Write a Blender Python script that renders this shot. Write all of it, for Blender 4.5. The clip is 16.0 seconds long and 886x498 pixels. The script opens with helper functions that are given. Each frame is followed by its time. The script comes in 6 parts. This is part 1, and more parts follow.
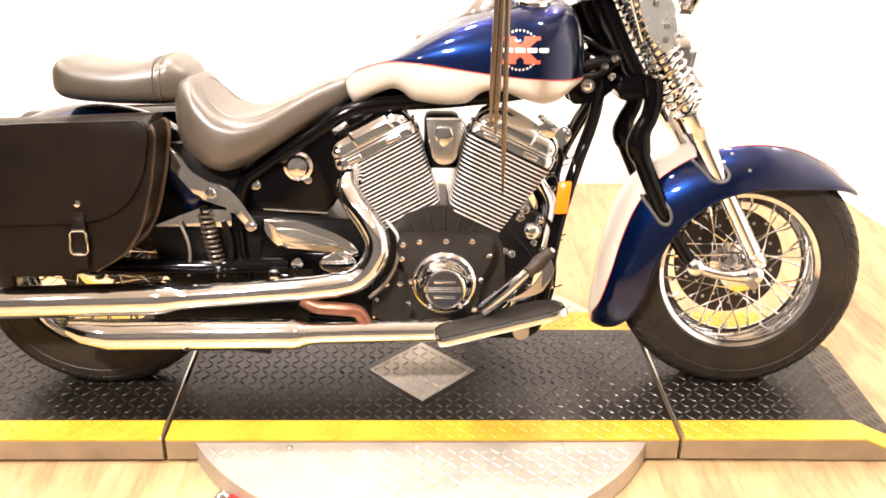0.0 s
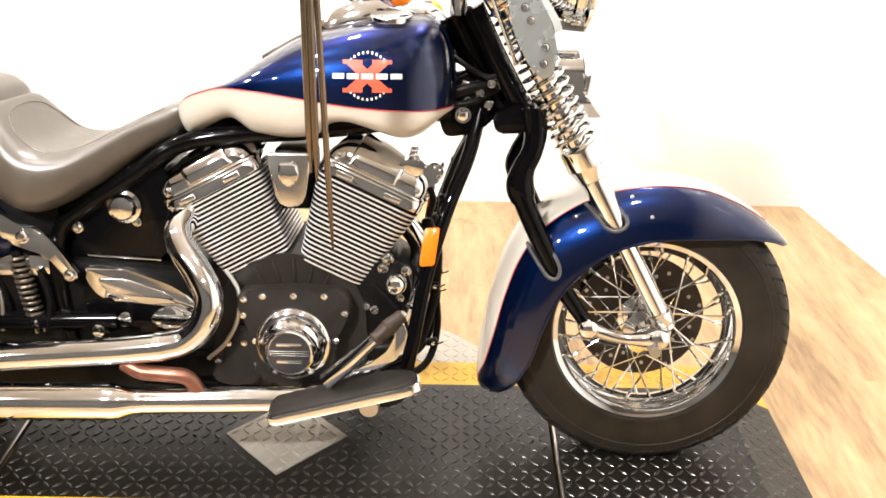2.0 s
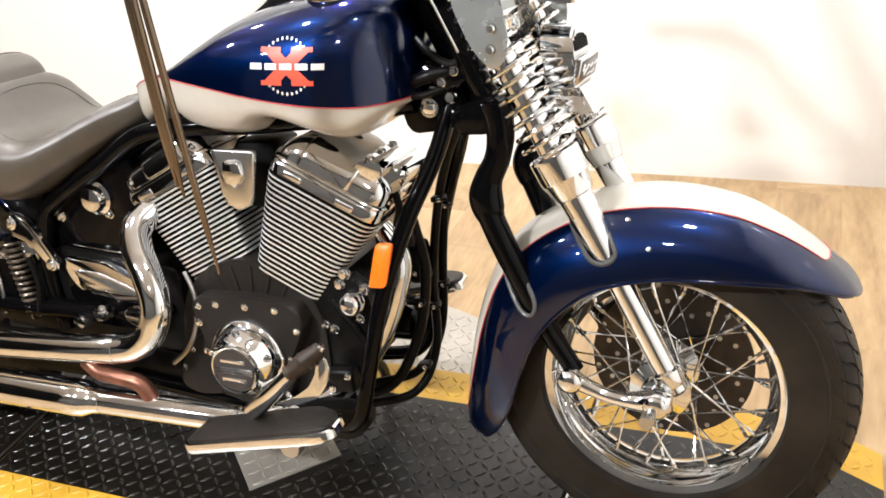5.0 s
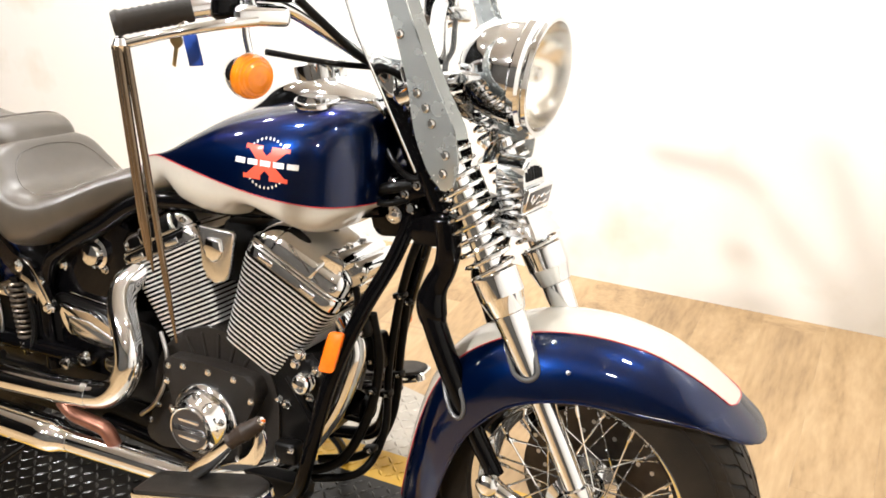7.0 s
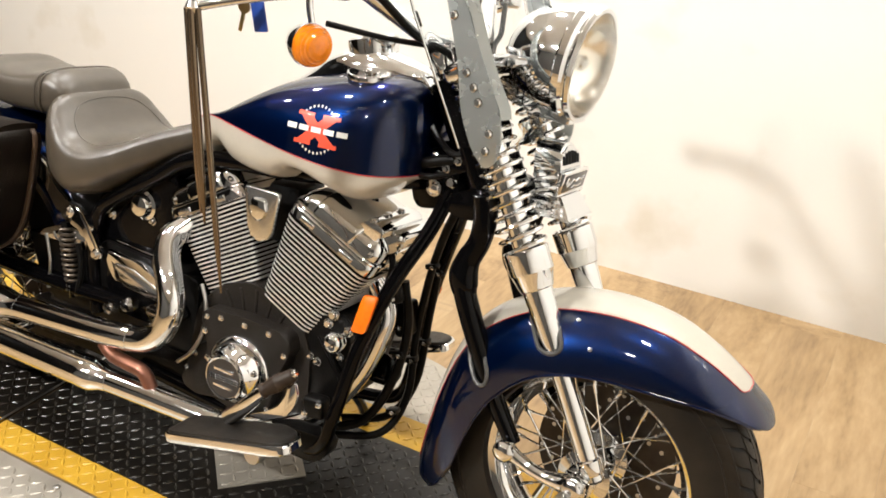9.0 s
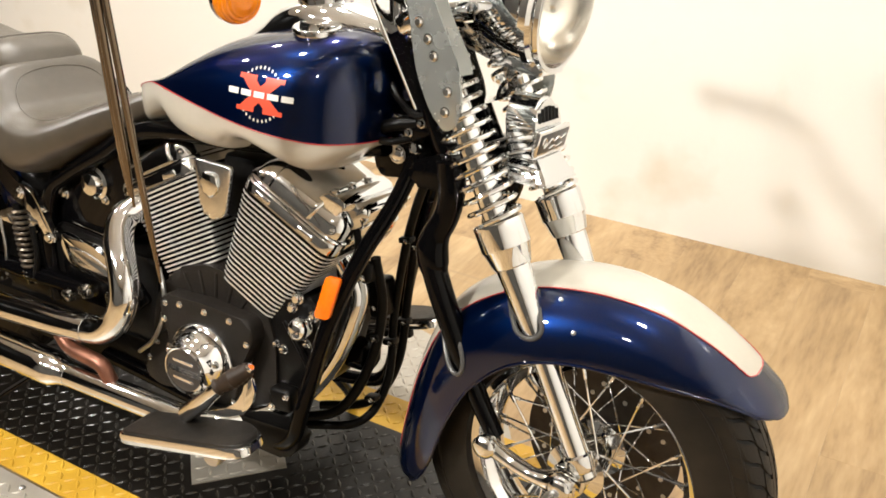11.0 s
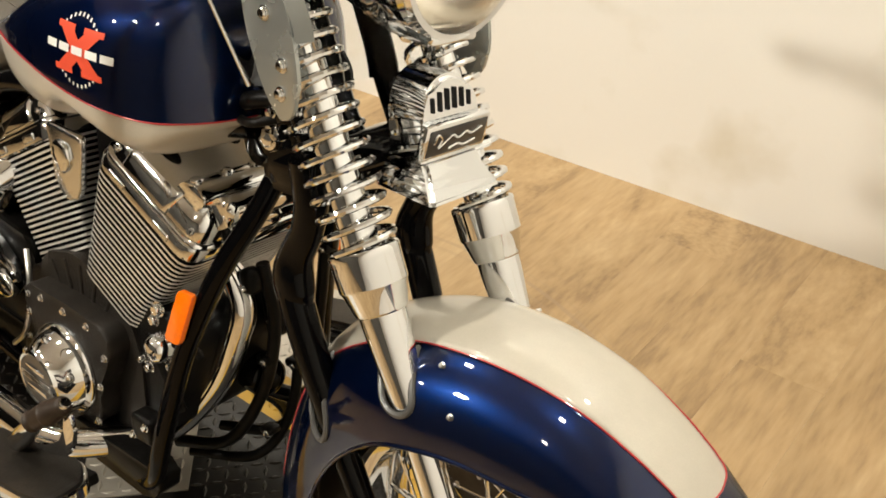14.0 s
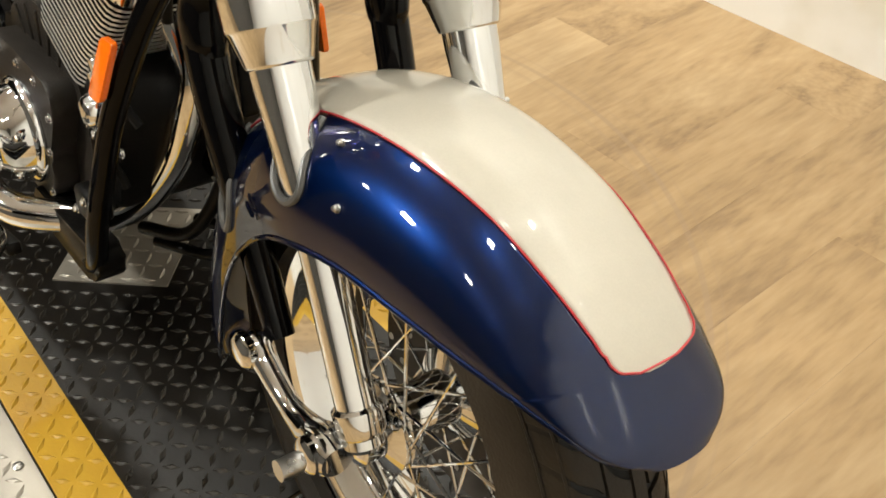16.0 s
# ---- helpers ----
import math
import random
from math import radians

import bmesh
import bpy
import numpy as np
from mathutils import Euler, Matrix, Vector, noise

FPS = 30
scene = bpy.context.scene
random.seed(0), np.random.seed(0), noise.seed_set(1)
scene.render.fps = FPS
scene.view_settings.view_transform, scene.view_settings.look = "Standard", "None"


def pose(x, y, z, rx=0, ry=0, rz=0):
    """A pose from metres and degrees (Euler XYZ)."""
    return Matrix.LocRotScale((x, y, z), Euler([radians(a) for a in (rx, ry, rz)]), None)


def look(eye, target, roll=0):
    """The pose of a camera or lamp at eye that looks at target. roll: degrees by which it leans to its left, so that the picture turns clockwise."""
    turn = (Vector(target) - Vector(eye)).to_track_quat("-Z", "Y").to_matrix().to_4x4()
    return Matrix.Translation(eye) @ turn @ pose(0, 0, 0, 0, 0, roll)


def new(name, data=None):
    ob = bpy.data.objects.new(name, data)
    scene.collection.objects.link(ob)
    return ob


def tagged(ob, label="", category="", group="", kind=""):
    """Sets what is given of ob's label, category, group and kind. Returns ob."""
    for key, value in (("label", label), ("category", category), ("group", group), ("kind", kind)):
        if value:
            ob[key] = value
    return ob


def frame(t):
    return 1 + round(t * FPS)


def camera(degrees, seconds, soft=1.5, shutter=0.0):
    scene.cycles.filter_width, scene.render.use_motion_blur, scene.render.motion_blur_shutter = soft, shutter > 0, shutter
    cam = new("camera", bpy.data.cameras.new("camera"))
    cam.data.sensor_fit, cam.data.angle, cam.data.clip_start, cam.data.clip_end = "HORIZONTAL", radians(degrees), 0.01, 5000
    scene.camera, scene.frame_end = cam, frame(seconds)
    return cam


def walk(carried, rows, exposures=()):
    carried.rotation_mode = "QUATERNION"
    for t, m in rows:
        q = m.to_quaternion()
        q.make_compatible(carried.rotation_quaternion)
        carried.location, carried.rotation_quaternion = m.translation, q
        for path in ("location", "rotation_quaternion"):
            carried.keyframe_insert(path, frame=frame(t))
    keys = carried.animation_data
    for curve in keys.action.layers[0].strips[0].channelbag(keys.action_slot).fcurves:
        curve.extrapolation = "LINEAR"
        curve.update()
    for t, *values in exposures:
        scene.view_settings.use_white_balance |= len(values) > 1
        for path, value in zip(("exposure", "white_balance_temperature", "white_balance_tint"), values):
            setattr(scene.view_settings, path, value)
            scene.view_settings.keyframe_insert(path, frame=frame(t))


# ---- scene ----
cam = camera(50.8, 16.0, soft=1.7)
PATH = [
    (0, (-0.809, -2.057, 1.316), (-0.739, -0.25, 0.462), 1.3),
    (0.5, (-0.679, -1.984, 1.345), (-0.688, -0.173, 0.495), 2.3),
    (1, (-0.588, -1.929, 1.333), (-0.609, -0.154, 0.412), 1.8),
    (1.5, (-0.495, -1.834, 1.316), (-0.485, -0.059, 0.396), 0.6),
    (2, (-0.422, -1.714, 1.317), (-0.43, 0.08, 0.433), 0.9),
    (2.5, (-0.308, -1.649, 1.326), (-0.322, 0.146, 0.444), -1.5),
    (3, (-0.183, -1.608, 1.334), (-0.36, 0.174, 0.443), -0.2),
    (3.2, (-0.138, -1.608, 1.313), (-0.365, 0.161, 0.408), -0.3),
    (5.3, (0.222, -1.192, 1.291), (-0.537, 0.362, 0.288), -5.0),
    (5.5, (0.256, -1.165, 1.309), (-0.533, 0.381, 0.316), -2.4),
    (6, (0.338, -1.138, 1.326), (-0.498, 0.394, 0.348), -0.6),
    (6.5, (0.369, -1.186, 1.354), (-0.46, 0.393, 0.449), -2.4),
    (7, (0.371, -1.262, 1.387), (-0.437, 0.359, 0.537), -0.7),
    (7.5, (0.381, -1.277, 1.397), (-0.462, 0.329, 0.557), 0.3),
    (8, (0.38, -1.312, 1.406), (-0.446, 0.285, 0.532), 2.4),
    (8.5, (0.378, -1.347, 1.402), (-0.45, 0.249, 0.528), 3.0),
    (8.7, (0.379, -1.352, 1.403), (-0.455, 0.24, 0.526), 3.2),
    (10.8, (0.421, -1.143, 1.352), (-0.493, 0.373, 0.42), -0.8),
    (11, (0.395, -1.121, 1.356), (-0.487, 0.383, 0.377), -0.4),
    (11.5, (0.421, -1.042, 1.326), (-0.535, 0.414, 0.343), -2.8),
    (12, (0.396, -0.947, 1.318), (-0.63, 0.477, 0.358), -4.2),
    (12.5, (0.351, -0.854, 1.329), (-0.716, 0.532, 0.36), -3.9),
    (13, (0.355, -0.76, 1.319), (-0.7, 0.643, 0.361), -3.1),
    (13.5, (0.39, -0.668, 1.296), (-0.589, 0.743, 0.272), -2.9),
    (14, (0.435, -0.584, 1.262), (-0.626, 0.69, 0.142), -1.4),
    (14.5, (0.469, -0.514, 1.209), (-0.668, 0.655, 0.05), -1.5),
    (15, (0.474, -0.455, 1.168), (-0.68, 0.615, -0.067), -1.6),
    (15.5, (0.486, -0.402, 1.121), (-0.68, 0.605, -0.155), -0.1),
    (16, (0.491, -0.324, 1.043), (-0.693, 0.596, -0.309), -1.8),
]
walk(cam, [(t, look(eye, target, roll)) for t, eye, target, roll in PATH],
     exposures=[(0.0, 0.28, 6750, 20), (1.5, 0.14, 6250, 14), (3.2, -0.60, 6120, 12), (5.5, -0.48, 5780, 11), (7.0, -0.5, 6000, 11), (8.7, -0.80, 6200, 10), (11.0, -0.76, 6380, 9), (12.5, -0.68, 6200, 9), (14.0, -1.2, 6850, 7), (16.0, -1.08, 6450, 5)])

# ---- world and lamps ----
LEAN = Matrix.Rotation(radians(-9.5), 4, "X")          # the machine rests on its side stand
K_AXIS = Vector((-math.sin(radians(28.4)), 0, math.cos(radians(28.4))))
HEAD = Vector((-0.30, 0, 0.70))
SAG = Matrix.Translation((0, 0, 0.70)) @ Matrix.Rotation(radians(-1.7), 4, "X") @ Matrix.Translation((0, 0, -0.70))   # the wheels stand slightly nearer the stand side
STEER = SAG @ Matrix.Translation(HEAD) @ Matrix.Rotation(radians(-3.0), 4, K_AXIS) @ Matrix.Translation(-HEAD)
FLOOR = -0.066
CEIL = 3.0
WALL_N, WALL_S, WALL_W = 1.505, -4.2, -4.5

world = bpy.data.worlds.new("world")
scene.world = world
world.use_nodes = True
world.node_tree.nodes["Background"].inputs[0].default_value = (1.0, 0.94, 0.86, 1)
world.node_tree.nodes["Background"].inputs[1].default_value = 0.02


# ---- materials ----
def material(name, base=(0.5, 0.5, 0.5), rough=0.5, metal=0.0, coat=0.0, spec=0.5, noise_amt=0.0, noise_scale=20.0,
             rough_var=0.0, bump=0.0, bump_scale=200.0, transmission=0.0, ior=1.45, emission=None, strength=0.0,
             dark=None, stretch=(1, 1, 1), alpha=1.0, span=(0.32, 0.68)):
    """A principled material with colour variation at two scales, uneven gloss and fine relief."""
    m = bpy.data.materials.new(name)
    m.use_nodes = True
    nt = m.node_tree
    b = nt.nodes["Principled BSDF"]
    b.inputs["Base Color"].default_value = (*base, 1)
    b.inputs["Roughness"].default_value = rough
    b.inputs["Metallic"].default_value = metal
    b.inputs["Coat Weight"].default_value = coat
    b.inputs["Coat Roughness"].default_value = 0.03
    b.inputs["Specular IOR Level"].default_value = spec
    b.inputs["Transmission Weight"].default_value = transmission
    b.inputs["IOR"].default_value = ior
    b.inputs["Alpha"].default_value = alpha
    if emission:
        b.inputs["Emission Color"].default_value = (*emission, 1)
        b.inputs["Emission Strength"].default_value = strength
    co = nt.nodes.new("ShaderNodeTexCoord")
    mp = nt.nodes.new("ShaderNodeMapping")
    mp.inputs["Scale"].default_value = stretch
    nt.links.new(co.outputs["Object"], mp.inputs["Vector"])

    def tex(scale, detail):
        n = nt.nodes.new("ShaderNodeTexNoise")
        n.inputs["Scale"].default_value = scale
        n.inputs["Detail"].default_value = detail
        nt.links.new(mp.outputs["Vector"], n.inputs["Vector"])
        return n
    if noise_amt:
        n1, n2 = tex(noise_scale, 4), tex(noise_scale * 0.13, 2)
        mix = nt.nodes.new("ShaderNodeMath")
        mix.operation = "MULTIPLY_ADD"
        nt.links.new(n1.outputs["Fac"], mix.inputs[0])
        mix.inputs[1].default_value = 0.6
        sc = nt.nodes.new("ShaderNodeMath")
        sc.operation = "MULTIPLY"
        sc.inputs[1].default_value = 0.4
        nt.links.new(n2.outputs["Fac"], sc.inputs[0])
        nt.links.new(sc.outputs[0], mix.inputs[2])
        ramp = nt.nodes.new("ShaderNodeValToRGB")
        d = dark or tuple(c * (1 - noise_amt) for c in base)
        li = tuple(min(1, c * (1 + 0.4 * noise_amt)) for c in base)
        ramp.color_ramp.elements[0].position, ramp.color_ramp.elements[1].position = span
        ramp.color_ramp.elements[0].color = (*d, 1)
        ramp.color_ramp.elements[1].color = (*li, 1)
        nt.links.new(mix.outputs[0], ramp.inputs[0])
        nt.links.new(ramp.outputs[0], b.inputs["Base Color"])
    if rough_var:
        n3 = tex(35, 3)
        rr = nt.nodes.new("ShaderNodeMapRange")
        rr.inputs["To Min"].default_value = max(0.01, rough - rough_var)
        rr.inputs["To Max"].default_value = rough + rough_var
        nt.links.new(n3.outputs["Fac"], rr.inputs["Value"])
        nt.links.new(rr.outputs[0], b.inputs["Roughness"])
    if bump:
        n4 = tex(bump_scale, 3)
        bp = nt.nodes.new("ShaderNodeBump")
        bp.inputs["Strength"].default_value = bump
        bp.inputs["Distance"].default_value = 0.002
        nt.links.new(n4.outputs["Fac"], bp.inputs["Height"])
        nt.links.new(bp.outputs[0], b.inputs["Normal"])
    return m


CHROME = material("chrome", (0.80, 0.815, 0.83), 0.06, 1.0, rough_var=0.04)
POLISHED = material("polished aluminium", (0.76, 0.77, 0.775), 0.2, 1.0, rough_var=0.08, noise_amt=0.12)
FIN = material("machined fin edge", (0.84, 0.83, 0.81), 0.34, 0.7, noise_amt=0.15, noise_scale=60)
STEEL = material("plain steel", (0.55, 0.54, 0.52), 0.32, 1.0, rough_var=0.1, noise_amt=0.2)
BLACK = material("black enamel", (0.0018, 0.0017, 0.0019), 0.06, coat=0.0, spec=0.17, rough_var=0.04)
CASE = material("black wrinkle coat", (0.018, 0.0150, 0.0125), 0.42, spec=0.18, bump=0.35, bump_scale=500, noise_amt=0.25, noise_scale=40)
DARK = material("grimy black metal", (0.0045, 0.004, 0.0036), 0.34, spec=0.14, noise_amt=0.5, noise_scale=60, bump=0.2)
BLUE = material("dark blue metallic paint", (0.0007, 0.0080, 0.046), 0.31, 0.85, coat=1.0, noise_amt=0.10, noise_scale=900)
BLUE.node_tree.nodes["Principled BSDF"].inputs["Coat IOR"].default_value = 1.5
BLUE.node_tree.nodes["Principled BSDF"].inputs["Specular Tint"].default_value = (0.05, 0.10, 0.30, 1)
CREAM = material("pearl cream paint", (0.46, 0.428, 0.36), 0.42, 0.0, coat=1.0, noise_amt=0.05, noise_scale=500)
RED = material("red pinstripe", (0.40, 0.022, 0.03), 0.3, coat=0.5)
DECAL_RED = material("red orange decal", (0.75, 0.09, 0.045), 0.35, coat=0.6)
WHITE = material("white decal", (0.82, 0.82, 0.80), 0.35, coat=0.6)
LEATHER = material("black seat vinyl", (0.062, 0.050, 0.036), 0.31, spec=0.80, noise_amt=0.25, noise_scale=30, bump=0.25, bump_scale=420, rough_var=0.06)
BAG = material("worn dark brown leather", (0.0075, 0.0050, 0.0034), 0.34, spec=0.17, noise_amt=0.5, noise_scale=14, bump=0.35, bump_scale=260, rough_var=0.1)
TAN = material("scuffed leather edge", (0.055, 0.031, 0.016), 0.45, noise_amt=0.5, noise_scale=25, bump=0.3)
RUBBER = material("tyre rubber", (0.023, 0.0178, 0.0125), 0.46, spec=0.26, noise_amt=0.5, noise_scale=12, dark=(0.0065, 0.0055, 0.0046), bump=0.25, bump_scale=300, rough_var=0.08)
SCREENPLATE = material("brushed screen plate", (0.40, 0.42, 0.41), 0.26, 0.7, rough_var=0.08, noise_amt=0.1)
COIL = material("dull coil spring", (0.16, 0.13, 0.10), 0.35, 0.8, noise_amt=0.3)
COPPER = material("heat stained pipe", (0.26, 0.115, 0.075), 0.38, 0.75, noise_amt=0.45, noise_scale=30)
AMBER = material("amber reflector", (0.92, 0.165, 0.004), 0.18, coat=0.8, noise_amt=0.15, noise_scale=200)
AMBER_LENS = material("amber lens", (1.0, 0.27, 0.002), 0.10, coat=0.9, transmission=0.15, ior=1.25, noise_amt=0.25, noise_scale=60)
RED_LENS = material("red plastic", (0.6, 0.02, 0.015), 0.35)
GLASS = material("fluted lamp glass", (1, 0.99, 0.95), 0.22, transmission=1.0, ior=1.3, bump=0.3, bump_scale=45, stretch=(1, 3, 0.2))
ACRYLIC = material("clear acrylic", (0.97, 0.98, 0.98), 0.02, transmission=1.0, ior=1.08)
BADGE = material("black badge enamel", (0.02, 0.02, 0.022), 0.3, coat=0.4)
KEYBLUE = material("blue key fob", (0.012, 0.05, 0.28), 0.4, noise_amt=0.1)
BRASS = material("brass key", (0.5, 0.4, 0.2), 0.3, 1.0)
STRAP = material("brown bonded strap", (0.19, 0.14, 0.09), 0.12, 0.8, coat=0.5, noise_amt=0.5, noise_scale=25, stretch=(1, 1, 0.1))
YELLOW = material("yellow deck paint", (0.52, 0.315, 0.030), 0.38, noise_amt=0.3, noise_scale=9, dark=(0.40, 0.215, 0.015), bump=0.15)
DECK = material("dark tread plate", (0.0078, 0.0062, 0.0046), 0.36, 0.0, spec=0.48, noise_amt=0.45, noise_scale=12, rough_var=0.12, bump=0.15)
DECK_WORN = material("worn tread bar", (0.019, 0.0152, 0.011), 0.30, 0.0, spec=0.62, noise_amt=0.5, noise_scale=9, rough_var=0.1)
PLATE = material("bare steel tread plate", (0.42, 0.385, 0.33), 0.42, 0.5, noise_amt=0.3, noise_scale=8, rough_var=0.12, bump=0.1)
SKIRT = material("dusty steel edge", (0.30, 0.225, 0.145), 0.5, 0.3, noise_amt=0.35, noise_scale=10, bump=0.1)
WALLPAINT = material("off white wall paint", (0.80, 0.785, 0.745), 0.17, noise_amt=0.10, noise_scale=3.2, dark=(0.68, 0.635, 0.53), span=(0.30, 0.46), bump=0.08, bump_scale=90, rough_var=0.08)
# for the unseen south wall; its grey tones down what chrome and paint reflect
SHOPWALL = material("grey wall for reflections", (0.13, 0.126, 0.118), 0.6, noise_amt=0.15, noise_scale=3, bump=0.08)
CEILING = material("white ceiling paint", (0.74, 0.72, 0.69), 0.8, noise_amt=0.08, noise_scale=4)
LAMP = material("lamp diffuser", (1, 1, 1), 0.5, emission=(1.0, 0.95, 0.86), strength=40.0)


def plank_material():
    m = material("oak laminate plank", (0.5, 0.33, 0.17), 0.38)
    nt = m.node_tree
    b = nt.nodes["Principled BSDF"]
    info = nt.nodes.new("ShaderNodeObjectInfo")
    co = nt.nodes.new("ShaderNodeTexCoord")
    add = nt.nodes.new("ShaderNodeVectorMath")
    add.operation = "MULTIPLY_ADD"
    add.inputs[1].default_value = (7.0, 1.1, 1.0)
    nt.links.new(co.outputs["Object"], add.inputs[0])
    comb = nt.nodes.new("ShaderNodeCombineXYZ")
    mul = nt.nodes.new("ShaderNodeMath")
    mul.operation = "MULTIPLY"
    mul.inputs[1].default_value = 57.0
    nt.links.new(info.outputs["Random"], mul.inputs[0])
    for i in range(3):
        nt.links.new(mul.outputs[0], comb.inputs[i])
    nt.links.new(comb.outputs[0], add.inputs[2])
    big = nt.nodes.new("ShaderNodeTexNoise")
    big.inputs["Scale"].default_value, big.inputs["Detail"].default_value, big.inputs["Distortion"].default_value = 1.4, 5, 0.8
    fine = nt.nodes.new("ShaderNodeTexNoise")
    fine.inputs["Scale"].default_value, fine.inputs["Detail"].default_value = 11, 6
    nt.links.new(add.outputs[0], big.inputs["Vector"])
    nt.links.new(add.outputs[0], fine.inputs["Vector"])
    mx = nt.nodes.new("ShaderNodeMath")
    mx.operation = "MULTIPLY_ADD"
    mx.inputs[1].default_value = 0.35
    nt.links.new(fine.outputs["Fac"], mx.inputs[0])
    sc = nt.nodes.new("ShaderNodeMath")
    sc.operation = "MULTIPLY_ADD"
    sc.inputs[1].default_value = 0.65
    nt.links.new(big.outputs["Fac"], sc.inputs[0])
    tone = nt.nodes.new("ShaderNodeMapRange")
    tone.inputs["To Min"].default_value, tone.inputs["To Max"].default_value = -0.04, 0.04
    nt.links.new(info.outputs["Random"], tone.inputs["Value"])
    nt.links.new(tone.outputs[0], sc.inputs[2])
    nt.links.new(sc.outputs[0], mx.inputs[2])
    ramp = nt.nodes.new("ShaderNodeValToRGB")
    e = ramp.color_ramp.elements
    e[0].position, e[0].color = 0.30, (0.195, 0.122, 0.060, 1)
    e[1].position, e[1].color = 0.70, (0.465, 0.330, 0.180, 1)
    mid = e.new(0.50)
    mid.color = (0.365, 0.243, 0.121, 1)
    nt.links.new(mx.outputs[0], ramp.inputs[0])
    # faint curved scuffs where the deck end sweeps round over the floor
    geo = nt.nodes.new("ShaderNodeNewGeometry")
    dist = nt.nodes.new("ShaderNodeVectorMath")
    dist.operation = "DISTANCE"
    dist.inputs[1].default_value = (-0.777, -0.010, -0.066)
    nt.links.new(geo.outputs["Position"], dist.inputs[0])
    rings = nt.nodes.new("ShaderNodeTexNoise")
    rings.noise_dimensions = "1D"
    rings.inputs["Scale"].default_value, rings.inputs["Detail"].default_value = 55, 1
    nt.links.new(dist.outputs["Value"], rings.inputs["W"])
    near = nt.nodes.new("ShaderNodeMapRange")
    near.inputs["From Min"].default_value, near.inputs["From Max"].default_value = 0.07, 0.02
    off = nt.nodes.new("ShaderNodeMath")
    off.operation = "SUBTRACT"
    off.inputs[1].default_value = 0.985
    nt.links.new(dist.outputs["Value"], off.inputs[0])
    ab = nt.nodes.new("ShaderNodeMath")
    ab.operation = "ABSOLUTE"
    nt.links.new(off.outputs[0], ab.inputs[0])
    nt.links.new(ab.outputs[0], near.inputs["Value"])
    pick = nt.nodes.new("ShaderNodeMapRange")
    pick.inputs["From Min"].default_value, pick.inputs["From Max"].default_value = 0.52, 0.66
    nt.links.new(rings.outputs["Fac"], pick.inputs["Value"])
    patch = nt.nodes.new("ShaderNodeTexNoise")
    patch.inputs["Scale"].default_value = 3.0
    nt.links.new(geo.outputs["Position"], patch.inputs["Vector"])
    m1 = nt.nodes.new("ShaderNodeMath")
    m1.operation = "MULTIPLY"
    nt.links.new(near.outputs[0], m1.inputs[0])
    nt.links.new(pick.outputs[0], m1.inputs[1])
    m2 = nt.nodes.new("ShaderNodeMath")
    m2.operation = "MULTIPLY"
    nt.links.new(m1.outputs[0], m2.inputs[0])
    nt.links.new(patch.outputs["Fac"], m2.inputs[1])
    scuff = nt.nodes.new("ShaderNodeMix")
    scuff.data_type = "RGBA"
    nt.links.new(m2.outputs[0], scuff.inputs[0])
    nt.links.new(ramp.outputs[0], scuff.inputs[6])
    scuff.inputs[7].default_value = (0.29, 0.20, 0.12, 1)
    nt.links.new(scuff.outputs[2], b.inputs["Base Color"])
    bp = nt.nodes.new("ShaderNodeBump")
    bp.inputs["Strength"].default_value, bp.inputs["Distance"].default_value = 0.12, 0.001
    nt.links.new(fine.outputs["Fac"], bp.inputs["Height"])
    nt.links.new(bp.outputs[0], b.inputs["Normal"])
    return m


REFLECTOR = material("silvered reflector", (0.95, 0.93, 0.88), 0.16, 0.95, bump=0.25, bump_scale=60)
PLANK = plank_material()


# ---- mesh helpers ----
def part(name, bm, mat, parent=None, label="", basis=None, smooth=True):
    """Links a bmesh as one mesh object under a thing or part."""
    me = bpy.data.meshes.new(name)
    bm.normal_update()
    bmesh.ops.recalc_face_normals(bm, faces=bm.faces)
    for f in bm.faces:
        f.smooth = smooth
    if smooth:
        for e in bm.edges:
            if len(e.link_faces) == 2 and e.calc_face_angle(0) > radians(38):
                e.smooth = False
    bm.to_mesh(me)
    bm.free()
    me.materials.append(mat)
    ob = new(name, me)
    if parent is not None:
        ob.parent = parent
    if basis is not None:
        ob.matrix_basis = basis
    if label:
        ob["label"] = label
    return ob


def B():
    return bmesh.new()


def box(bm, size, m=Matrix(), bevel=0.0, seg=2):
    r = bmesh.ops.create_cube(bm, size=1.0)
    vs = r["verts"]
    for v in vs:
        v.co = Vector((v.co.x * size[0], v.co.y * size[1], v.co.z * size[2]))
    if bevel:
        es = list({e for v in vs for e in v.link_edges})
        rb = bmesh.ops.bevel(bm, geom=es, offset=bevel, segments=seg, affect="EDGES", profile=0.5)
        vs = list({v for f in rb["faces"] for v in f.verts} | {v for v in vs if v.is_valid})
    for v in vs:
        v.co = m @ v.co
    return bm


def ring_loft(bm, rings, closed=True, caps=True):
    """Joins rings of points into a skin."""
    vr = [[bm.verts.new(p) for p in r] for r in rings]
    n = len(vr[0])
    for a, b in zip(vr, vr[1:]):
        for i in range(n if closed else n - 1):
            j = (i + 1) % n
            bm.faces.new((a[i], a[j], b[j], b[i]))
    if caps and closed:
        bm.faces.new(vr[0][::-1])
        bm.faces.new(vr[-1])
    return bm


def frame_of(d):
    d = d.normalized()
    up = Vector((0, 0, 1)) if abs(d.z) < 0.95 else Vector((1, 0, 0))
    a = d.cross(up).normalized()
    return a, a.cross(d).normalized()


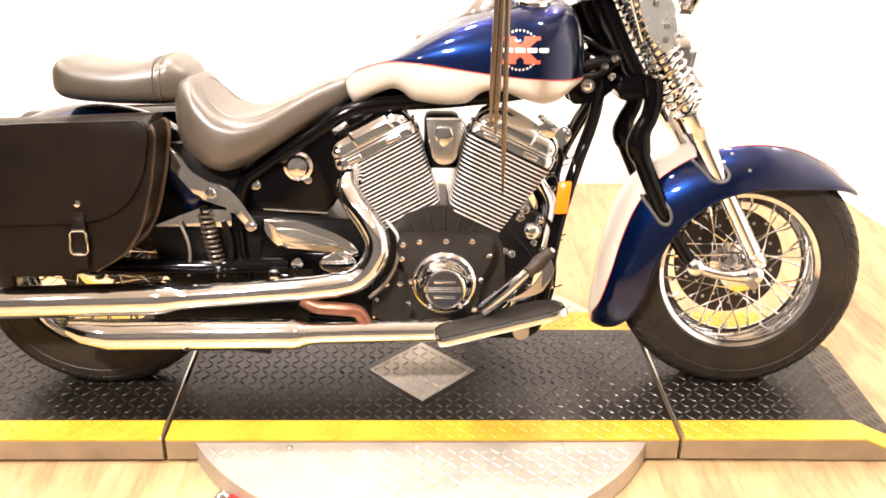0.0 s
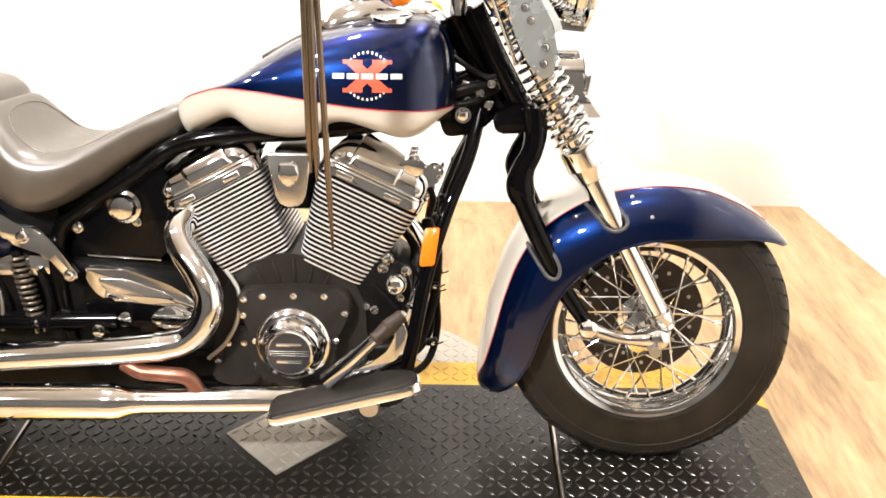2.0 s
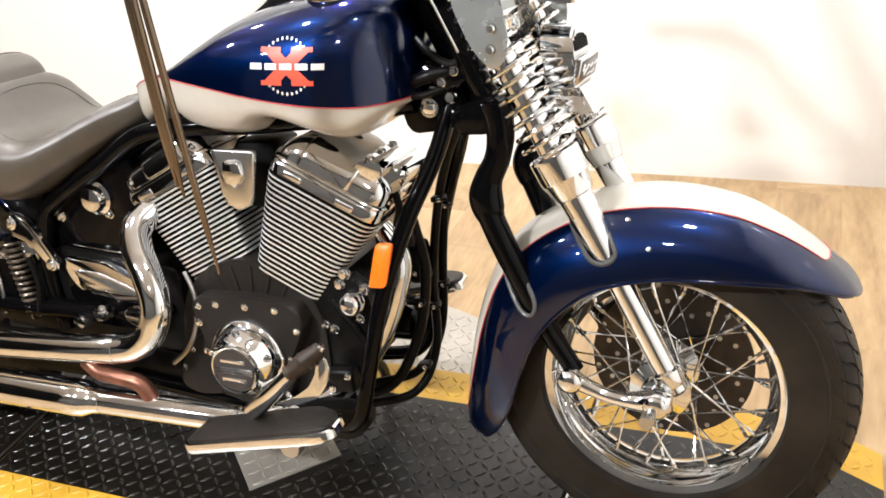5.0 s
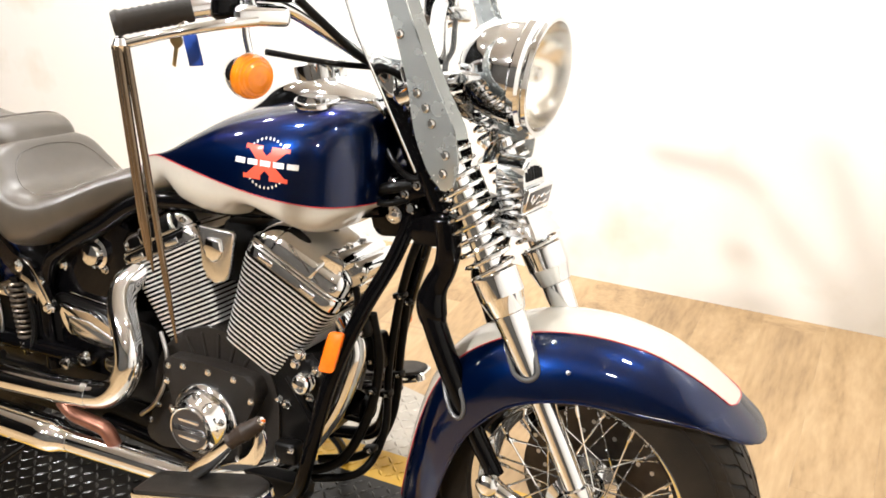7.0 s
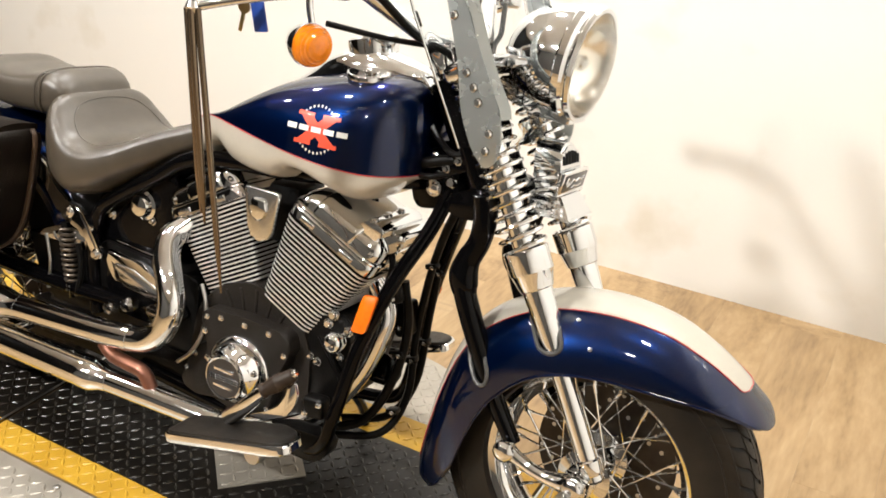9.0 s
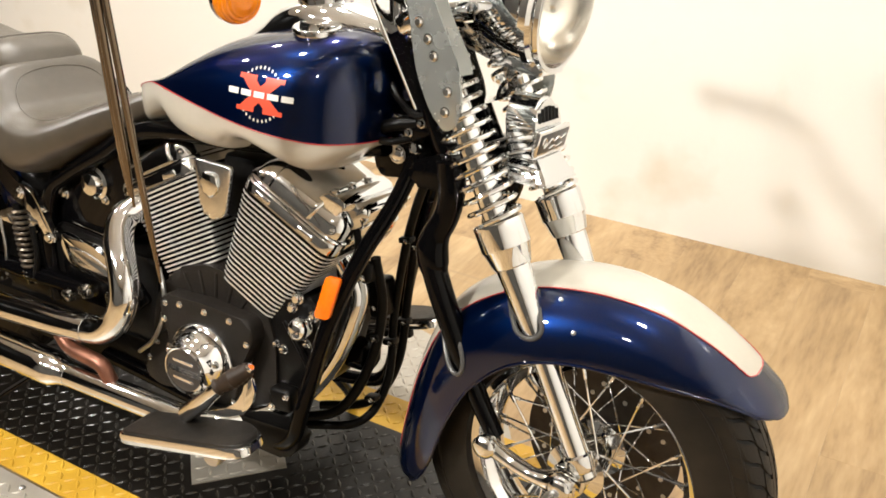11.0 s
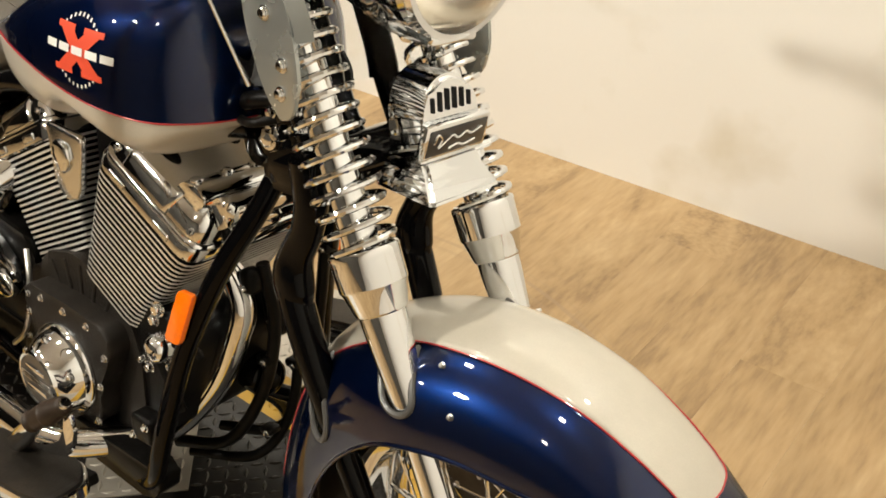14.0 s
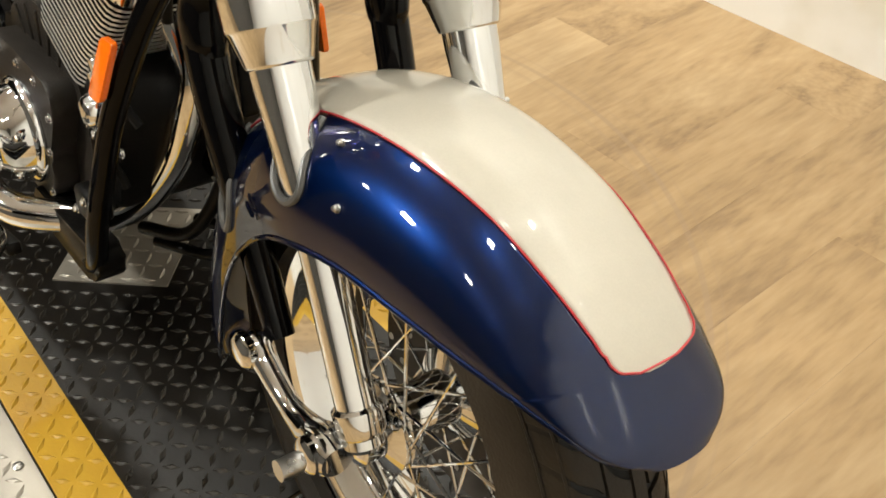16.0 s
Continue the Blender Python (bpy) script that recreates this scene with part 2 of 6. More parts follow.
def smooth_path(pts, n=8):
    """Catmull-Rom through points of any size."""
    pts = [np.array(p, float) for p in pts]
    ext = [2 * pts[0] - pts[1]] + pts + [2 * pts[-1] - pts[-2]]
    out = []
    for i in range(1, len(ext) - 2):
        p0, p1, p2, p3 = ext[i - 1:i + 3]
        for k in range(n):
            t = k / n
            out.append(0.5 * (2 * p1 + (p2 - p0) * t + (2 * p0 - 5 * p1 + 4 * p2 - p3) * t * t + (3 * p1 - p0 - 3 * p2 + p3) * t ** 3))
    out.append(pts[-1])
    return out


def tube(bm, pts, r, seg=14, n=8, smooth=True, caps=True):
    """A round bar along points (x, y, z[, radius])."""
    if len(pts[0]) == 3:
        pts = [(*p, r) for p in pts]
    path = smooth_path(pts, n) if smooth and len(pts) > 2 else [np.array(p, float) for p in pts]
    rings, a = [], None
    for i, p in enumerate(path):
        d = Vector(path[min(i + 1, len(path) - 1)][:3] - path[max(i - 1, 0)][:3]).normalized()
        a = frame_of(d)[0] if a is None else (a - d * a.dot(d)).normalized()
        b = d.cross(a)
        c = Vector(p[:3])
        rings.append([c + (a * math.cos(q) + b * math.sin(q)) * p[3] for q in [2 * math.pi * k / seg for k in range(seg)]])
    return ring_loft(bm, rings, True, caps)


def lathe(bm, profile, m=Matrix(), seg=28, caps=True):
    """Turns (radius, height) pairs round the local z axis."""
    rings = [[m @ Vector((max(r, 1e-4) * math.cos(q), max(r, 1e-4) * math.sin(q), h)) for q in [2 * math.pi * k / seg for k in range(seg)]] for r, h in profile]
    return ring_loft(bm, rings, True, caps)


def along(p, d):
    """A pose at p whose local z points along d."""
    return Matrix.Translation(p) @ Vector(d).to_track_quat("Z", "Y").to_matrix().to_4x4()


def prism(bm, outline, y0, y1, bevel=0.0, seg=2):
    """A plate with an (x, z) outline between two y values."""
    lo = [bm.verts.new((x, y0, z)) for x, z in outline]
    hi = [bm.verts.new((x, y1, z)) for x, z in outline]
    n = len(lo)
    f0 = bm.faces.new(lo)
    f1 = bm.faces.new(hi[::-1])
    for i in range(n):
        bm.faces.new((lo[i], hi[i], hi[(i + 1) % n], lo[(i + 1) % n]))
    if bevel:
        es = list(f0.edges) + list(f1.edges)
        bmesh.ops.bevel(bm, geom=es, offset=bevel, segments=seg, affect="EDGES", profile=0.5)
    return bm


def rounded(outline, r, n=4):
    """Rounds the corners of an outline."""
    out = []
    k = len(outline)
    for i in range(k):
        p, a, b = Vector(outline[i]), Vector(outline[i - 1]), Vector(outline[(i + 1) % k])
        q = min(r, (a - p).length * 0.45, (b - p).length * 0.45)
        s, e = p + (a - p).normalized() * q, p + (b - p).normalized() * q
        for j in range(n + 1):
            t = j / n
            out.append(tuple((1 - t) ** 2 * s + 2 * t * (1 - t) * p + t * t * e))
    return out


def interp(table, x):
    """Smooth lookup in (x, value) pairs."""
    xs = [p[0] for p in table]
    ys = [p[1] for p in table]
    if x <= xs[0]:
        return ys[0]
    for i in range(len(xs) - 1):
        if x <= xs[i + 1]:
            t = (x - xs[i]) / (xs[i + 1] - xs[i])
            m0 = (ys[i + 1] - ys[max(i - 1, 0)]) / (xs[i + 1] - xs[max(i - 1, 0)]) * (xs[i + 1] - xs[i])
            j = min(i + 2, len(xs) - 1)
            m1 = (ys[j] - ys[i]) / (xs[j] - xs[i]) * (xs[i + 1] - xs[i])
            return (2 * t ** 3 - 3 * t * t + 1) * ys[i] + (t ** 3 - 2 * t * t + t) * m0 + (3 * t * t - 2 * t ** 3) * ys[i + 1] + (t ** 3 - t * t) * m1
    return ys[-1]


# ---- the room ----
bm = B()
box(bm, (7.4, 7.0, 0.1), Matrix.Translation((-1.2, -1.3, FLOOR - 0.062)))
floor = tagged(part("floor", bm, SKIRT, smooth=False), "pale oak laminate plank floor with faint scuffs", "floor", kind="structure")
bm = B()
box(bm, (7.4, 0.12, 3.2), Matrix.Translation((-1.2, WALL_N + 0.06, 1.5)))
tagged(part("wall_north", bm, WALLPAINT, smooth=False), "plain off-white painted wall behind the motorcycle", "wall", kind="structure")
bm = B()
box(bm, (7.4, 0.12, 3.2), Matrix.Translation((-1.2, WALL_S - 0.06, 1.5)))
tagged(part("wall_south", bm, SHOPWALL, smooth=False), "unseen wall closing the room, toned grey for reflections", "wall", kind="structure")
# unseen wall; its black colour gives chrome and paint dark reflections
bm = B()
box(bm, (0.12, 6.0, 3.2), Matrix.Translation((WALL_W - 0.06, -1.4, 1.5)))
tagged(part("wall_west", bm, DARK, smooth=False), "unseen end wall, blackened to stand for an unlit room", "wall", kind="structure")
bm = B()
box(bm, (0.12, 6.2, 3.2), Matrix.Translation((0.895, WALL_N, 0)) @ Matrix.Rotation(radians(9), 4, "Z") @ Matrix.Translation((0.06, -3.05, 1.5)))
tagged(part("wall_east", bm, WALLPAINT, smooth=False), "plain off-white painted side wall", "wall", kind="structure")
bm = B()
box(bm, (7.4, 7.0, 0.1), Matrix.Translation((-1.2, -1.3, CEIL + 0.05)))
tagged(part("ceiling", bm, CEILING, smooth=False), "plain white painted ceiling", "ceiling", kind="structure")


def lamp(x, y, sx, sy, watts, aim=None):
    """A panel under the ceiling; aim: the spot at which a tilted one points."""
    m = look((x, y, CEIL - 0.07), aim) if aim else pose(x, y, CEIL - 0.07)
    bm = B()
    box(bm, (sx, sy, 0.02), m @ Matrix.Translation((0, 0, 0.025)))
    fix = tagged(part("ceiling_light", bm, LAMP, smooth=False), "square white ceiling spot panel", "ceiling light", "ceiling lights")
    bm = B()
    box(bm, (sx + 0.06, sy + 0.06, 0.034), Matrix.Translation((x, y, CEIL - 0.017)), 0.005)
    part("housing", bm, POLISHED, fix)
    data = bpy.data.lights.new("ceiling_lamp", "AREA")
    data.shape, data.size, data.size_y, data.energy, data.color = "RECTANGLE", sx, sy, watts * 0.92, (1.0, 0.955, 0.885)
    ob = new("ceiling_lamp", data)
    ob.matrix_basis = m
    if aim:
        data.spread = radians(125)


for lx, ly, lw, ls in ((0.10, -0.42, 30, 0.15), (-1.62, -0.30, 58, 0.15), (-3.30, -0.40, 38, 0.15), (-0.20, -2.40, 24, 0.15),
                       (-3.20, -2.70, 45, 0.15), (0.32, 1.12, 52, 0.14), (-1.22, 0.95, 68, 0.14), (-2.90, 0.95, 45, 0.14)):
    lamp(lx, ly, ls, ls, lw)
lamp(-1.88, -2.45, 0.24, 0.24, 165, (-0.85, -0.4, 0.2))

# ---- turntable and deck ----
DX0, DX1, DX2, RAMP, DX3 = -2.45, -1.370, -0.176, 0.262, 0.385
NEAR, FAR, BAND = -0.301, 0.303, 0.075
CX, CY = -0.777, -0.010


def deck_section(name, x0, x1, label, ramp=False):
    """A length of deck: dark tread plate, painted edges and folded steel skirt."""
    body = B()
    if ramp:
        out = [(x0, FLOOR + 0.010), (x1 - 0.014, FLOOR + 0.006), (x1, FLOOR + 0.001), (x1, FLOOR + 0.006), (RAMP, -0.004), (x0, -0.004)]
    else:
        out = [(x0, FLOOR + 0.010), (x1, FLOOR + 0.010), (x1, -0.004), (x0, -0.004)]
    prism(body, out, NEAR, FAR, 0.002)
    ob = tagged(part(name, body, SKIRT, smooth=False), label, "display deck", "deck sections")

    def skin(y0, y1, mat, pn):
        bm = B()
        xs = [(x0, 0.0), (min(x1, RAMP), 0.0)] + ([(x1, FLOOR + 0.010)] if ramp else [])
        t = 0.004
        o = [(x, z) for x, z in xs] + [(x, z - t) for x, z in reversed(xs)]
        prism(bm, o, y0, y1)
        return part(pn, bm, mat, ob, smooth=False)
    # dark strip added for the shadow line under the deck edge
    foot = B()
    prism(foot, [(x0 + 0.006, FLOOR), (x1 - (0.02 if ramp else 0.006), FLOOR), (x1 - (0.02 if ramp else 0.006), FLOOR + 0.012), (x0 + 0.006, FLOOR + 0.012)], NEAR + 0.018, FAR - 0.018)
    part("foot", foot, DARK, ob, "dark inset strip for the shadow at the base", smooth=False)
    for xe in ([x0 + 0.0025] if ramp else [x1 - 0.0025] if x0 == DX0 else []):
        strip = B()
        box(strip, (0.005, FAR - NEAR - 0.002, 0.004), Matrix.Translation((xe, (FAR + NEAR) / 2, 0.0015)), 0.001, 1)
        part("edge_strip", strip, STEEL, ob, "bare steel joint strip", smooth=False)
    skin(NEAR, NEAR + BAND, YELLOW, "yellow_edge")
    skin(NEAR + BAND, FAR - 0.1, DECK, "tread_plate")
    skin(FAR - 0.1, FAR, YELLOW, "yellow_edge")
    return ob


def bars(name, test, mat, x0, x1, y0, y1, zf, parent, pitch=0.0245):
    """Raised tread bars in a herringbone grid."""
    me = bpy.data.meshes.new(name)
    vs, fs = [], []
    nx, ny = int((x1 - x0) / pitch), int((y1 - y0) / pitch)
    for i in range(nx + 1):
        for j in range(ny + 1):
            x, y = x0 + i * pitch, y0 + j * pitch
            if not test(x, y):
                continue
            a = radians(45 if (i + j) % 2 else -45)
            c, s = math.cos(a), math.sin(a)
            k = len(vs)
            z = zf(x)
            sl = zf(x + 0.01) - zf(x - 0.01)
            for dx, dy, dz in ((-0.0135, 0, 0), (0, -0.0046, 0), (0.0135, 0, 0), (0, 0.0046, 0), (-0.007, 0, 0.0022), (0.007, 0, 0.0022)):
                px, py = dx * c - dy * s, dx * s + dy * c
                vs.append((x + px, y + py, z + dz + sl * px / 0.02))
            fs += [(k, k + 1, k + 4), (k + 1, k + 2, k + 5), (k + 1, k + 5, k + 4), (k + 2, k + 3, k + 5), (k + 3, k, k + 4), (k + 3, k + 4, k + 5)]
    me.from_pydata(vs, [], fs)
    me.materials.append(mat)
    ob = new(name, me)
    ob.parent = parent
    ob["kind"] = "stuff"
    return ob


def deck_z(x):
    return 0.0 if x < RAMP else (x - RAMP) / (DX3 - RAMP) * (FLOOR + 0.010)


GAP = 0.004
secs = [deck_section("deck_section", DX0, DX1 - GAP, "dark tread plate deck end under the rear wheel, yellow edges"),
        deck_section("deck_section", DX1 + GAP, DX2 - GAP, "dark tread plate deck middle with yellow edges"),
        deck_section("deck_section", DX2 + GAP, DX3, "dark tread plate ramp end under the front wheel, yellow edges", True)]
DIA = 0.137


def in_diamond(x, y, grow=0.0):
    return abs(x - CX) + abs(y - CY) < DIA + grow


for ob, a, b in zip(secs, (DX0, DX1 + GAP, DX2 + GAP), (DX1 - GAP, DX2 - GAP, DX3)):
    bars("tread_relief", lambda x, y: y > NEAR + BAND + 0.012 and y < FAR - 0.112 and not in_diamond(x, y, 0.015), DECK_WORN, a + 0.016, b - 0.014, NEAR + 0.014, FAR - 0.01, deck_z, ob)
    bars("yellow_tread_relief", lambda x, y: y < NEAR + BAND - 0.01 or y > FAR - 0.09, YELLOW, a + 0.016, b - 0.014, NEAR + 0.014, FAR - 0.01, deck_z, ob)
bm = B()
q = [bm.verts.new((CX + dx, CY + dy, z)) for z in (-0.002, 0.003) for dx, dy in ((-DIA, 0), (0, -DIA), (DIA, 0), (0, DIA))]
bm.faces.new(q[4:])
for i in range(4):
    bm.faces.new((q[i], q[(i + 1) % 4], q[4 + (i + 1) % 4], q[4 + i]))
dia = tagged(part("diamond_plate", bm, PLATE, smooth=False), "bare steel tread plate diamond set in the deck", "floor plate")
bars("tread_relief", lambda x, y: in_diamond(x, y, -0.014), PLATE, CX - 0.14, CX + 0.14, CY - 0.14, CY + 0.14, lambda x: 0.003, dia)

# the round plate on which the deck turns, in two segments beside the deck
RAD = 0.596
for sgn, name in ((-1, "turntable_plate"), (1, "turntable_plate")):
    edge = NEAR - 0.003 if sgn < 0 else FAR + 0.003
    h = abs(edge - CY)
    a0 = math.asin(h / RAD)
    pts = [(CX + RAD * math.cos(a0 + (math.pi - 2 * a0) * i / 40), CY + sgn * RAD * math.sin(a0 + (math.pi - 2 * a0) * i / 40)) for i in range(41)]
    bm = B()
    lo = [bm.verts.new((x, y, FLOOR + 0.005)) for x, y in pts]
    hi = [bm.verts.new((x, y, -0.006)) for x, y in pts]
    bm.faces.new(hi)
    bm.faces.new(lo[::-1])
    for i in range(len(lo)):
        bm.faces.new((lo[i], lo[(i + 1) % len(lo)], hi[(i + 1) % len(lo)], hi[i]))
    # the rim's shadow on the floor, built as a dark inset strip
    foot = B()
    ring_loft(foot, [[Vector((CX + (x - CX) * 0.985, CY + (y - CY) * 0.985, z)) for x, y in pts] for z in (FLOOR, FLOOR + 0.008)])
    tp = tagged(part(name, bm, PLATE, smooth=False), "round bare steel tread plate beside the deck", "turntable", "turntable plates")
    part("foot", foot, DARK, tp, "dark inset strip for the shadow at the base", smooth=False)
    y0, y1 = sorted((edge + sgn * 0.014, CY + sgn * RAD))
    bars("tread_relief", lambda x, y: math.hypot(x - CX, y - CY) < RAD - 0.016, PLATE, CX - RAD, CX + RAD, y0, y1, lambda x: -0.006, tp)
for bx in (-1.08, -0.79, -0.46):
    bm = B()
    lathe(bm, [(0.007, 0), (0.007, 0.003), (0.004, 0.005), (0, 0.005)], Matrix.Translation((bx, NEAR - 0.022, -0.006)), 12)
    tagged(part("screw", bm, STEEL), "countersunk screw in the steel turntable plate", "screw", "turntable screws")

# small red tool lying against the turntable rim
bm = B()
tube(bm, [(-1.197, -0.446, FLOOR + 0.014), (-1.165, -0.469, FLOOR + 0.016), (-1.110, -0.509, FLOOR + 0.014)], 0.0135)
lever = tagged(part("lock_lever", bm, RED_LENS), "red handled locking lever at the turntable rim", "lever")
bm = B()
tube(bm, [(-1.227, -0.446, FLOOR + 0.009), (-1.215, -0.434, FLOOR + 0.020), (-1.193, -0.448, FLOOR + 0.015)], 0.009)
part("clamp", bm, STEEL, lever, "steel clamp end")

# ---- floor planks ----
PW, PL = 0.182, 1.22
pm = bpy.data.meshes.new("plank")
bm = B()
box(bm, (PW - 0.00025, PL - 0.00025, 0.012), Matrix.Translation((0, 0, -0.006)))
bm.to_mesh(pm)
bm.free()
pm.materials.append(PLANK)
for i in range(40):
    x = -4.6 + PW * (i + 0.5)
    for j in range(6):
        y = WALL_S + PL * (j + ((i * 0.37) % 1.0) - 0.5)
        y0, y1 = max(y - PL / 2, WALL_S), min(y + PL / 2, WALL_N)
        if y1 - y0 < 0.02 or x > 1.95:
            continue
        ob = new("plank", pm)
        ob.parent = floor
        ob.matrix_basis = pose(x, (y0 + y1) / 2, FLOOR) @ Matrix.Diagonal((1, (y1 - y0) / PL, 1, 1))

# ---- motorcycle ----
bike = tagged(new("motorcycle"), "dark blue and cream cruiser motorcycle leaning on its side stand", "motorcycle")
bike.matrix_basis = LEAN
YAX = Vector((0, 1, 0))
TRIM = material("grey rubber trim", (0.07, 0.068, 0.065), 0.35)
# near-black that puts recess shade into tyre grooves and horn slots
RECESS_SHADE = material("painted recess shade", (0.006, 0.006, 0.006), 0.8)

FAX = Vector((math.sin(radians(28.4)), 0, -math.cos(radians(28.4))))      # down the fork


def bolt(parent, p, d=(0, -1, 0), r=0.007, h=0.006, mat=CHROME, basis=None, name="bolt"):
    """A domed bolt head on a washer."""
    bm = B()
    lathe(bm, [(r * 1.35, 0), (r * 1.35, h * 0.2), (r, h * 0.25), (r, h * 0.7), (r * 0.75, h), (0, h * 1.05)], along(Vector(p), d), 14)
    return part(name, bm, mat, parent, basis=basis)


# -- fuel tank: upper and lower paint meet at the pinstripe
T_TOP = [(-0.966, 0.742), (-0.94, 0.768), (-0.90, 0.785), (-0.85, 0.802), (-0.78, 0.848), (-0.71, 0.886), (-0.62, 0.914), (-0.53, 0.930), (-0.47, 0.930), (-0.435, 0.910), (-0.413, 0.860), (-0.405, 0.80)]
T_BOT = [(-0.966, 0.722), (-0.942, 0.687), (-0.915, 0.698), (-0.894, 0.709), (-0.865, 0.722), (-0.844, 0.725), (-0.828, 0.716), (-0.808, 0.700), (-0.787, 0.695), (-0.73, 0.690), (-0.68, 0.697), (-0.665, 0.710), (-0.65, 0.722), (-0.617, 0.728), (-0.566, 0.712), (-0.514, 0.695), (-0.477, 0.703), (-0.45, 0.725), (-0.425, 0.745), (-0.405, 0.755)]
T_MID = [(-0.966, 0.735), (-0.94, 0.764), (-0.90, 0.782), (-0.857, 0.793), (-0.794, 0.791), (-0.72, 0.783), (-0.645, 0.773), (-0.569, 0.765), (-0.506, 0.761), (-0.462, 0.760), (-0.405, 0.762)]
T_WID = [(-0.966, 0.045), (-0.95, 0.075), (-0.92, 0.102), (-0.88, 0.124), (-0.82, 0.150), (-0.75, 0.170), (-0.65, 0.184), (-0.56, 0.186), (-0.50, 0.176), (-0.46, 0.158), (-0.43, 0.125), (-0.413, 0.085), (-0.405, 0.03)]


def tank_upper(x, t):
    """A point of the upper tank; t from 0 (stripe, right side) to 1 (stripe, left side)."""
    a = math.pi * t
    zc, top, w = interp(T_MID, x), max(interp(T_TOP, x), interp(T_MID, x) + 0.002), interp(T_WID, x)
    c, s = math.cos(a), math.sin(a)
    return Vector((x, -w * math.copysign(abs(c) ** 0.62, c), zc + (top - zc) * s ** 0.68))


def tank_lower(x, t):
    a = math.pi * t
    zc, bot, w = interp(T_MID, x), min(interp(T_BOT, x), interp(T_MID, x) - 0.004), interp(T_WID, x)
    c, s = math.cos(a), math.sin(a)
    return Vector((x, -w * math.copysign(abs(c) ** 0.62, c), zc - (zc - bot) * s ** 0.55))


tx = [-0.966 + 0.561 * (0.5 - 0.5 * math.cos(math.pi * i / 72)) for i in range(73)]
bm = B()
ring_loft(bm, [[tank_upper(x, i / 30) for i in range(31)] for x in tx], closed=False)
tank = part("fuel_tank", bm, BLUE, bike, "dark blue metallic fuel tank top over a cream lower half")
bm = B()
ring_loft(bm, [[tank_lower(x, i / 30) for i in range(31)] for x in tx], closed=False)
part("lower_shell", bm, CREAM, tank, "pearl cream lower tank panel")
for sgn in (0, 1):
    bm = B()
    tube(bm, [tuple(tank_upper(x, sgn) + Vector((0, 0.0008 * (1 if sgn else -1), 0))) for x in tx[10:70]], 0.0011, 6, smooth=False)
    part("pinstripe", bm, RED, tank, "thin red pinstripe")


def tank_side(x, z, off=0.0012):
    """The right-hand tank surface at (x, z)."""
    zc, top, w = interp(T_MID, x), interp(T_TOP, x), interp(T_WID, x)
    s = min(1, max(0, (z - zc) / (top - zc))) ** (1 / 0.68)
    c = math.sqrt(max(0, 1 - s * s))
    return Vector((x, -w * c ** 0.62 - off, z))


def decal(name, quads, mat, off=0.0012, label=""):
    """Four-cornered patches laid on the tank's side, finely divided to follow it."""
    bm = B()
    for q in quads:
        p = [Vector((x, 0, z)) for x, z in q]
        n = max(1, int(max((p[1] - p[0]).length, (p[2] - p[1]).length) / 0.005))
        grid = [[bm.verts.new(tank_side(*(c := ((p[0] * (1 - i / n) + p[1] * (i / n)) * (1 - j / n) + (p[3] * (1 - i / n) + p[2] * (i / n)) * (j / n))).xz, off)) for i in range(n + 1)] for j in range(n + 1)]
        for r0, r1 in zip(grid, grid[1:]):
            for i in range(n):
                bm.faces.new((r0[i], r0[i + 1], r1[i + 1], r1[i]))
    return part(name, bm, mat, tank, label)


LX, LZ = -0.573, 0.825


def patch(x0, z0, x1, z1):
    return [(LX + x0, LZ + z0), (LX + x1, LZ + z0), (LX + x1, LZ + z1), (LX + x0, LZ + z1)]


arms = [[(LX - 0.041, LZ + 0.024), (LX - 0.013, LZ + 0.024), (LX + 0.041, LZ - 0.024), (LX + 0.013, LZ - 0.024)],
        [(LX + 0.013, LZ + 0.0243), (LX + 0.041, LZ + 0.0243), (LX - 0.013, LZ - 0.0243), (LX - 0.041, LZ - 0.0243)]]
slabs = [patch(-0.045, 0.0215, -0.009, 0.029), patch(0.009, 0.0215, 0.045, 0.029), patch(-0.045, -0.029, -0.009, -0.0215), patch(0.009, -0.029, 0.045, -0.0215)]
decal("emblem", [arms[0]], DECAL_RED, 0.0010, "crossed red orange tank emblem")
decal("emblem", [arms[1]], DECAL_RED, 0.0013)
for sl in slabs:
    decal("emblem_serif", [sl], DECAL_RED, 0.0016)
for i in range(5):
    cx = -0.053 + i * 0.0265
    decal("emblem_bar", [patch(cx - 0.0105, -0.0048, cx + 0.0105, 0.0048)], WHITE, 0.0022, "white bar across the emblem")
for up in (1, -1):
    for i in range(9):
        a = radians(90 + (i - 4) * 11.5)
        cx, cz = 0.042 * math.cos(a), up * 0.042 * math.sin(a)
        decal("emblem_dash", [patch(cx - 0.0015, cz - 0.0023, cx + 0.0015, cz + 0.0023)], WHITE, 0.0014)

# tank fittings
for s in (-1, 1):
    bm = B()
    n = Vector((0, s * 0.16, 1)).normalized()
    lathe(bm, [(0.036, -0.018), (0.0385, -0.012), (0.0405, -0.010), (0.041, -0.0025), (0.0395, 0.0), (0.0385, 0.0006), (0.037, 0.0006), (0.020, 0.0010), (0, 0.0012)], along(Vector((-0.535, s * 0.088, 0.9315)), n), 32)
    part("filler_cap", bm, CHROME, tank, "round chrome filler cap")
DASH = [(-0.80, 0.846), (-0.74, 0.885), (-0.69, 0.918), (-0.655, 0.944), (-0.61, 0.962), (-0.555, 0.968), (-0.50, 0.958), (-0.455, 0.945), (-0.43, 0.925)]
rings = []
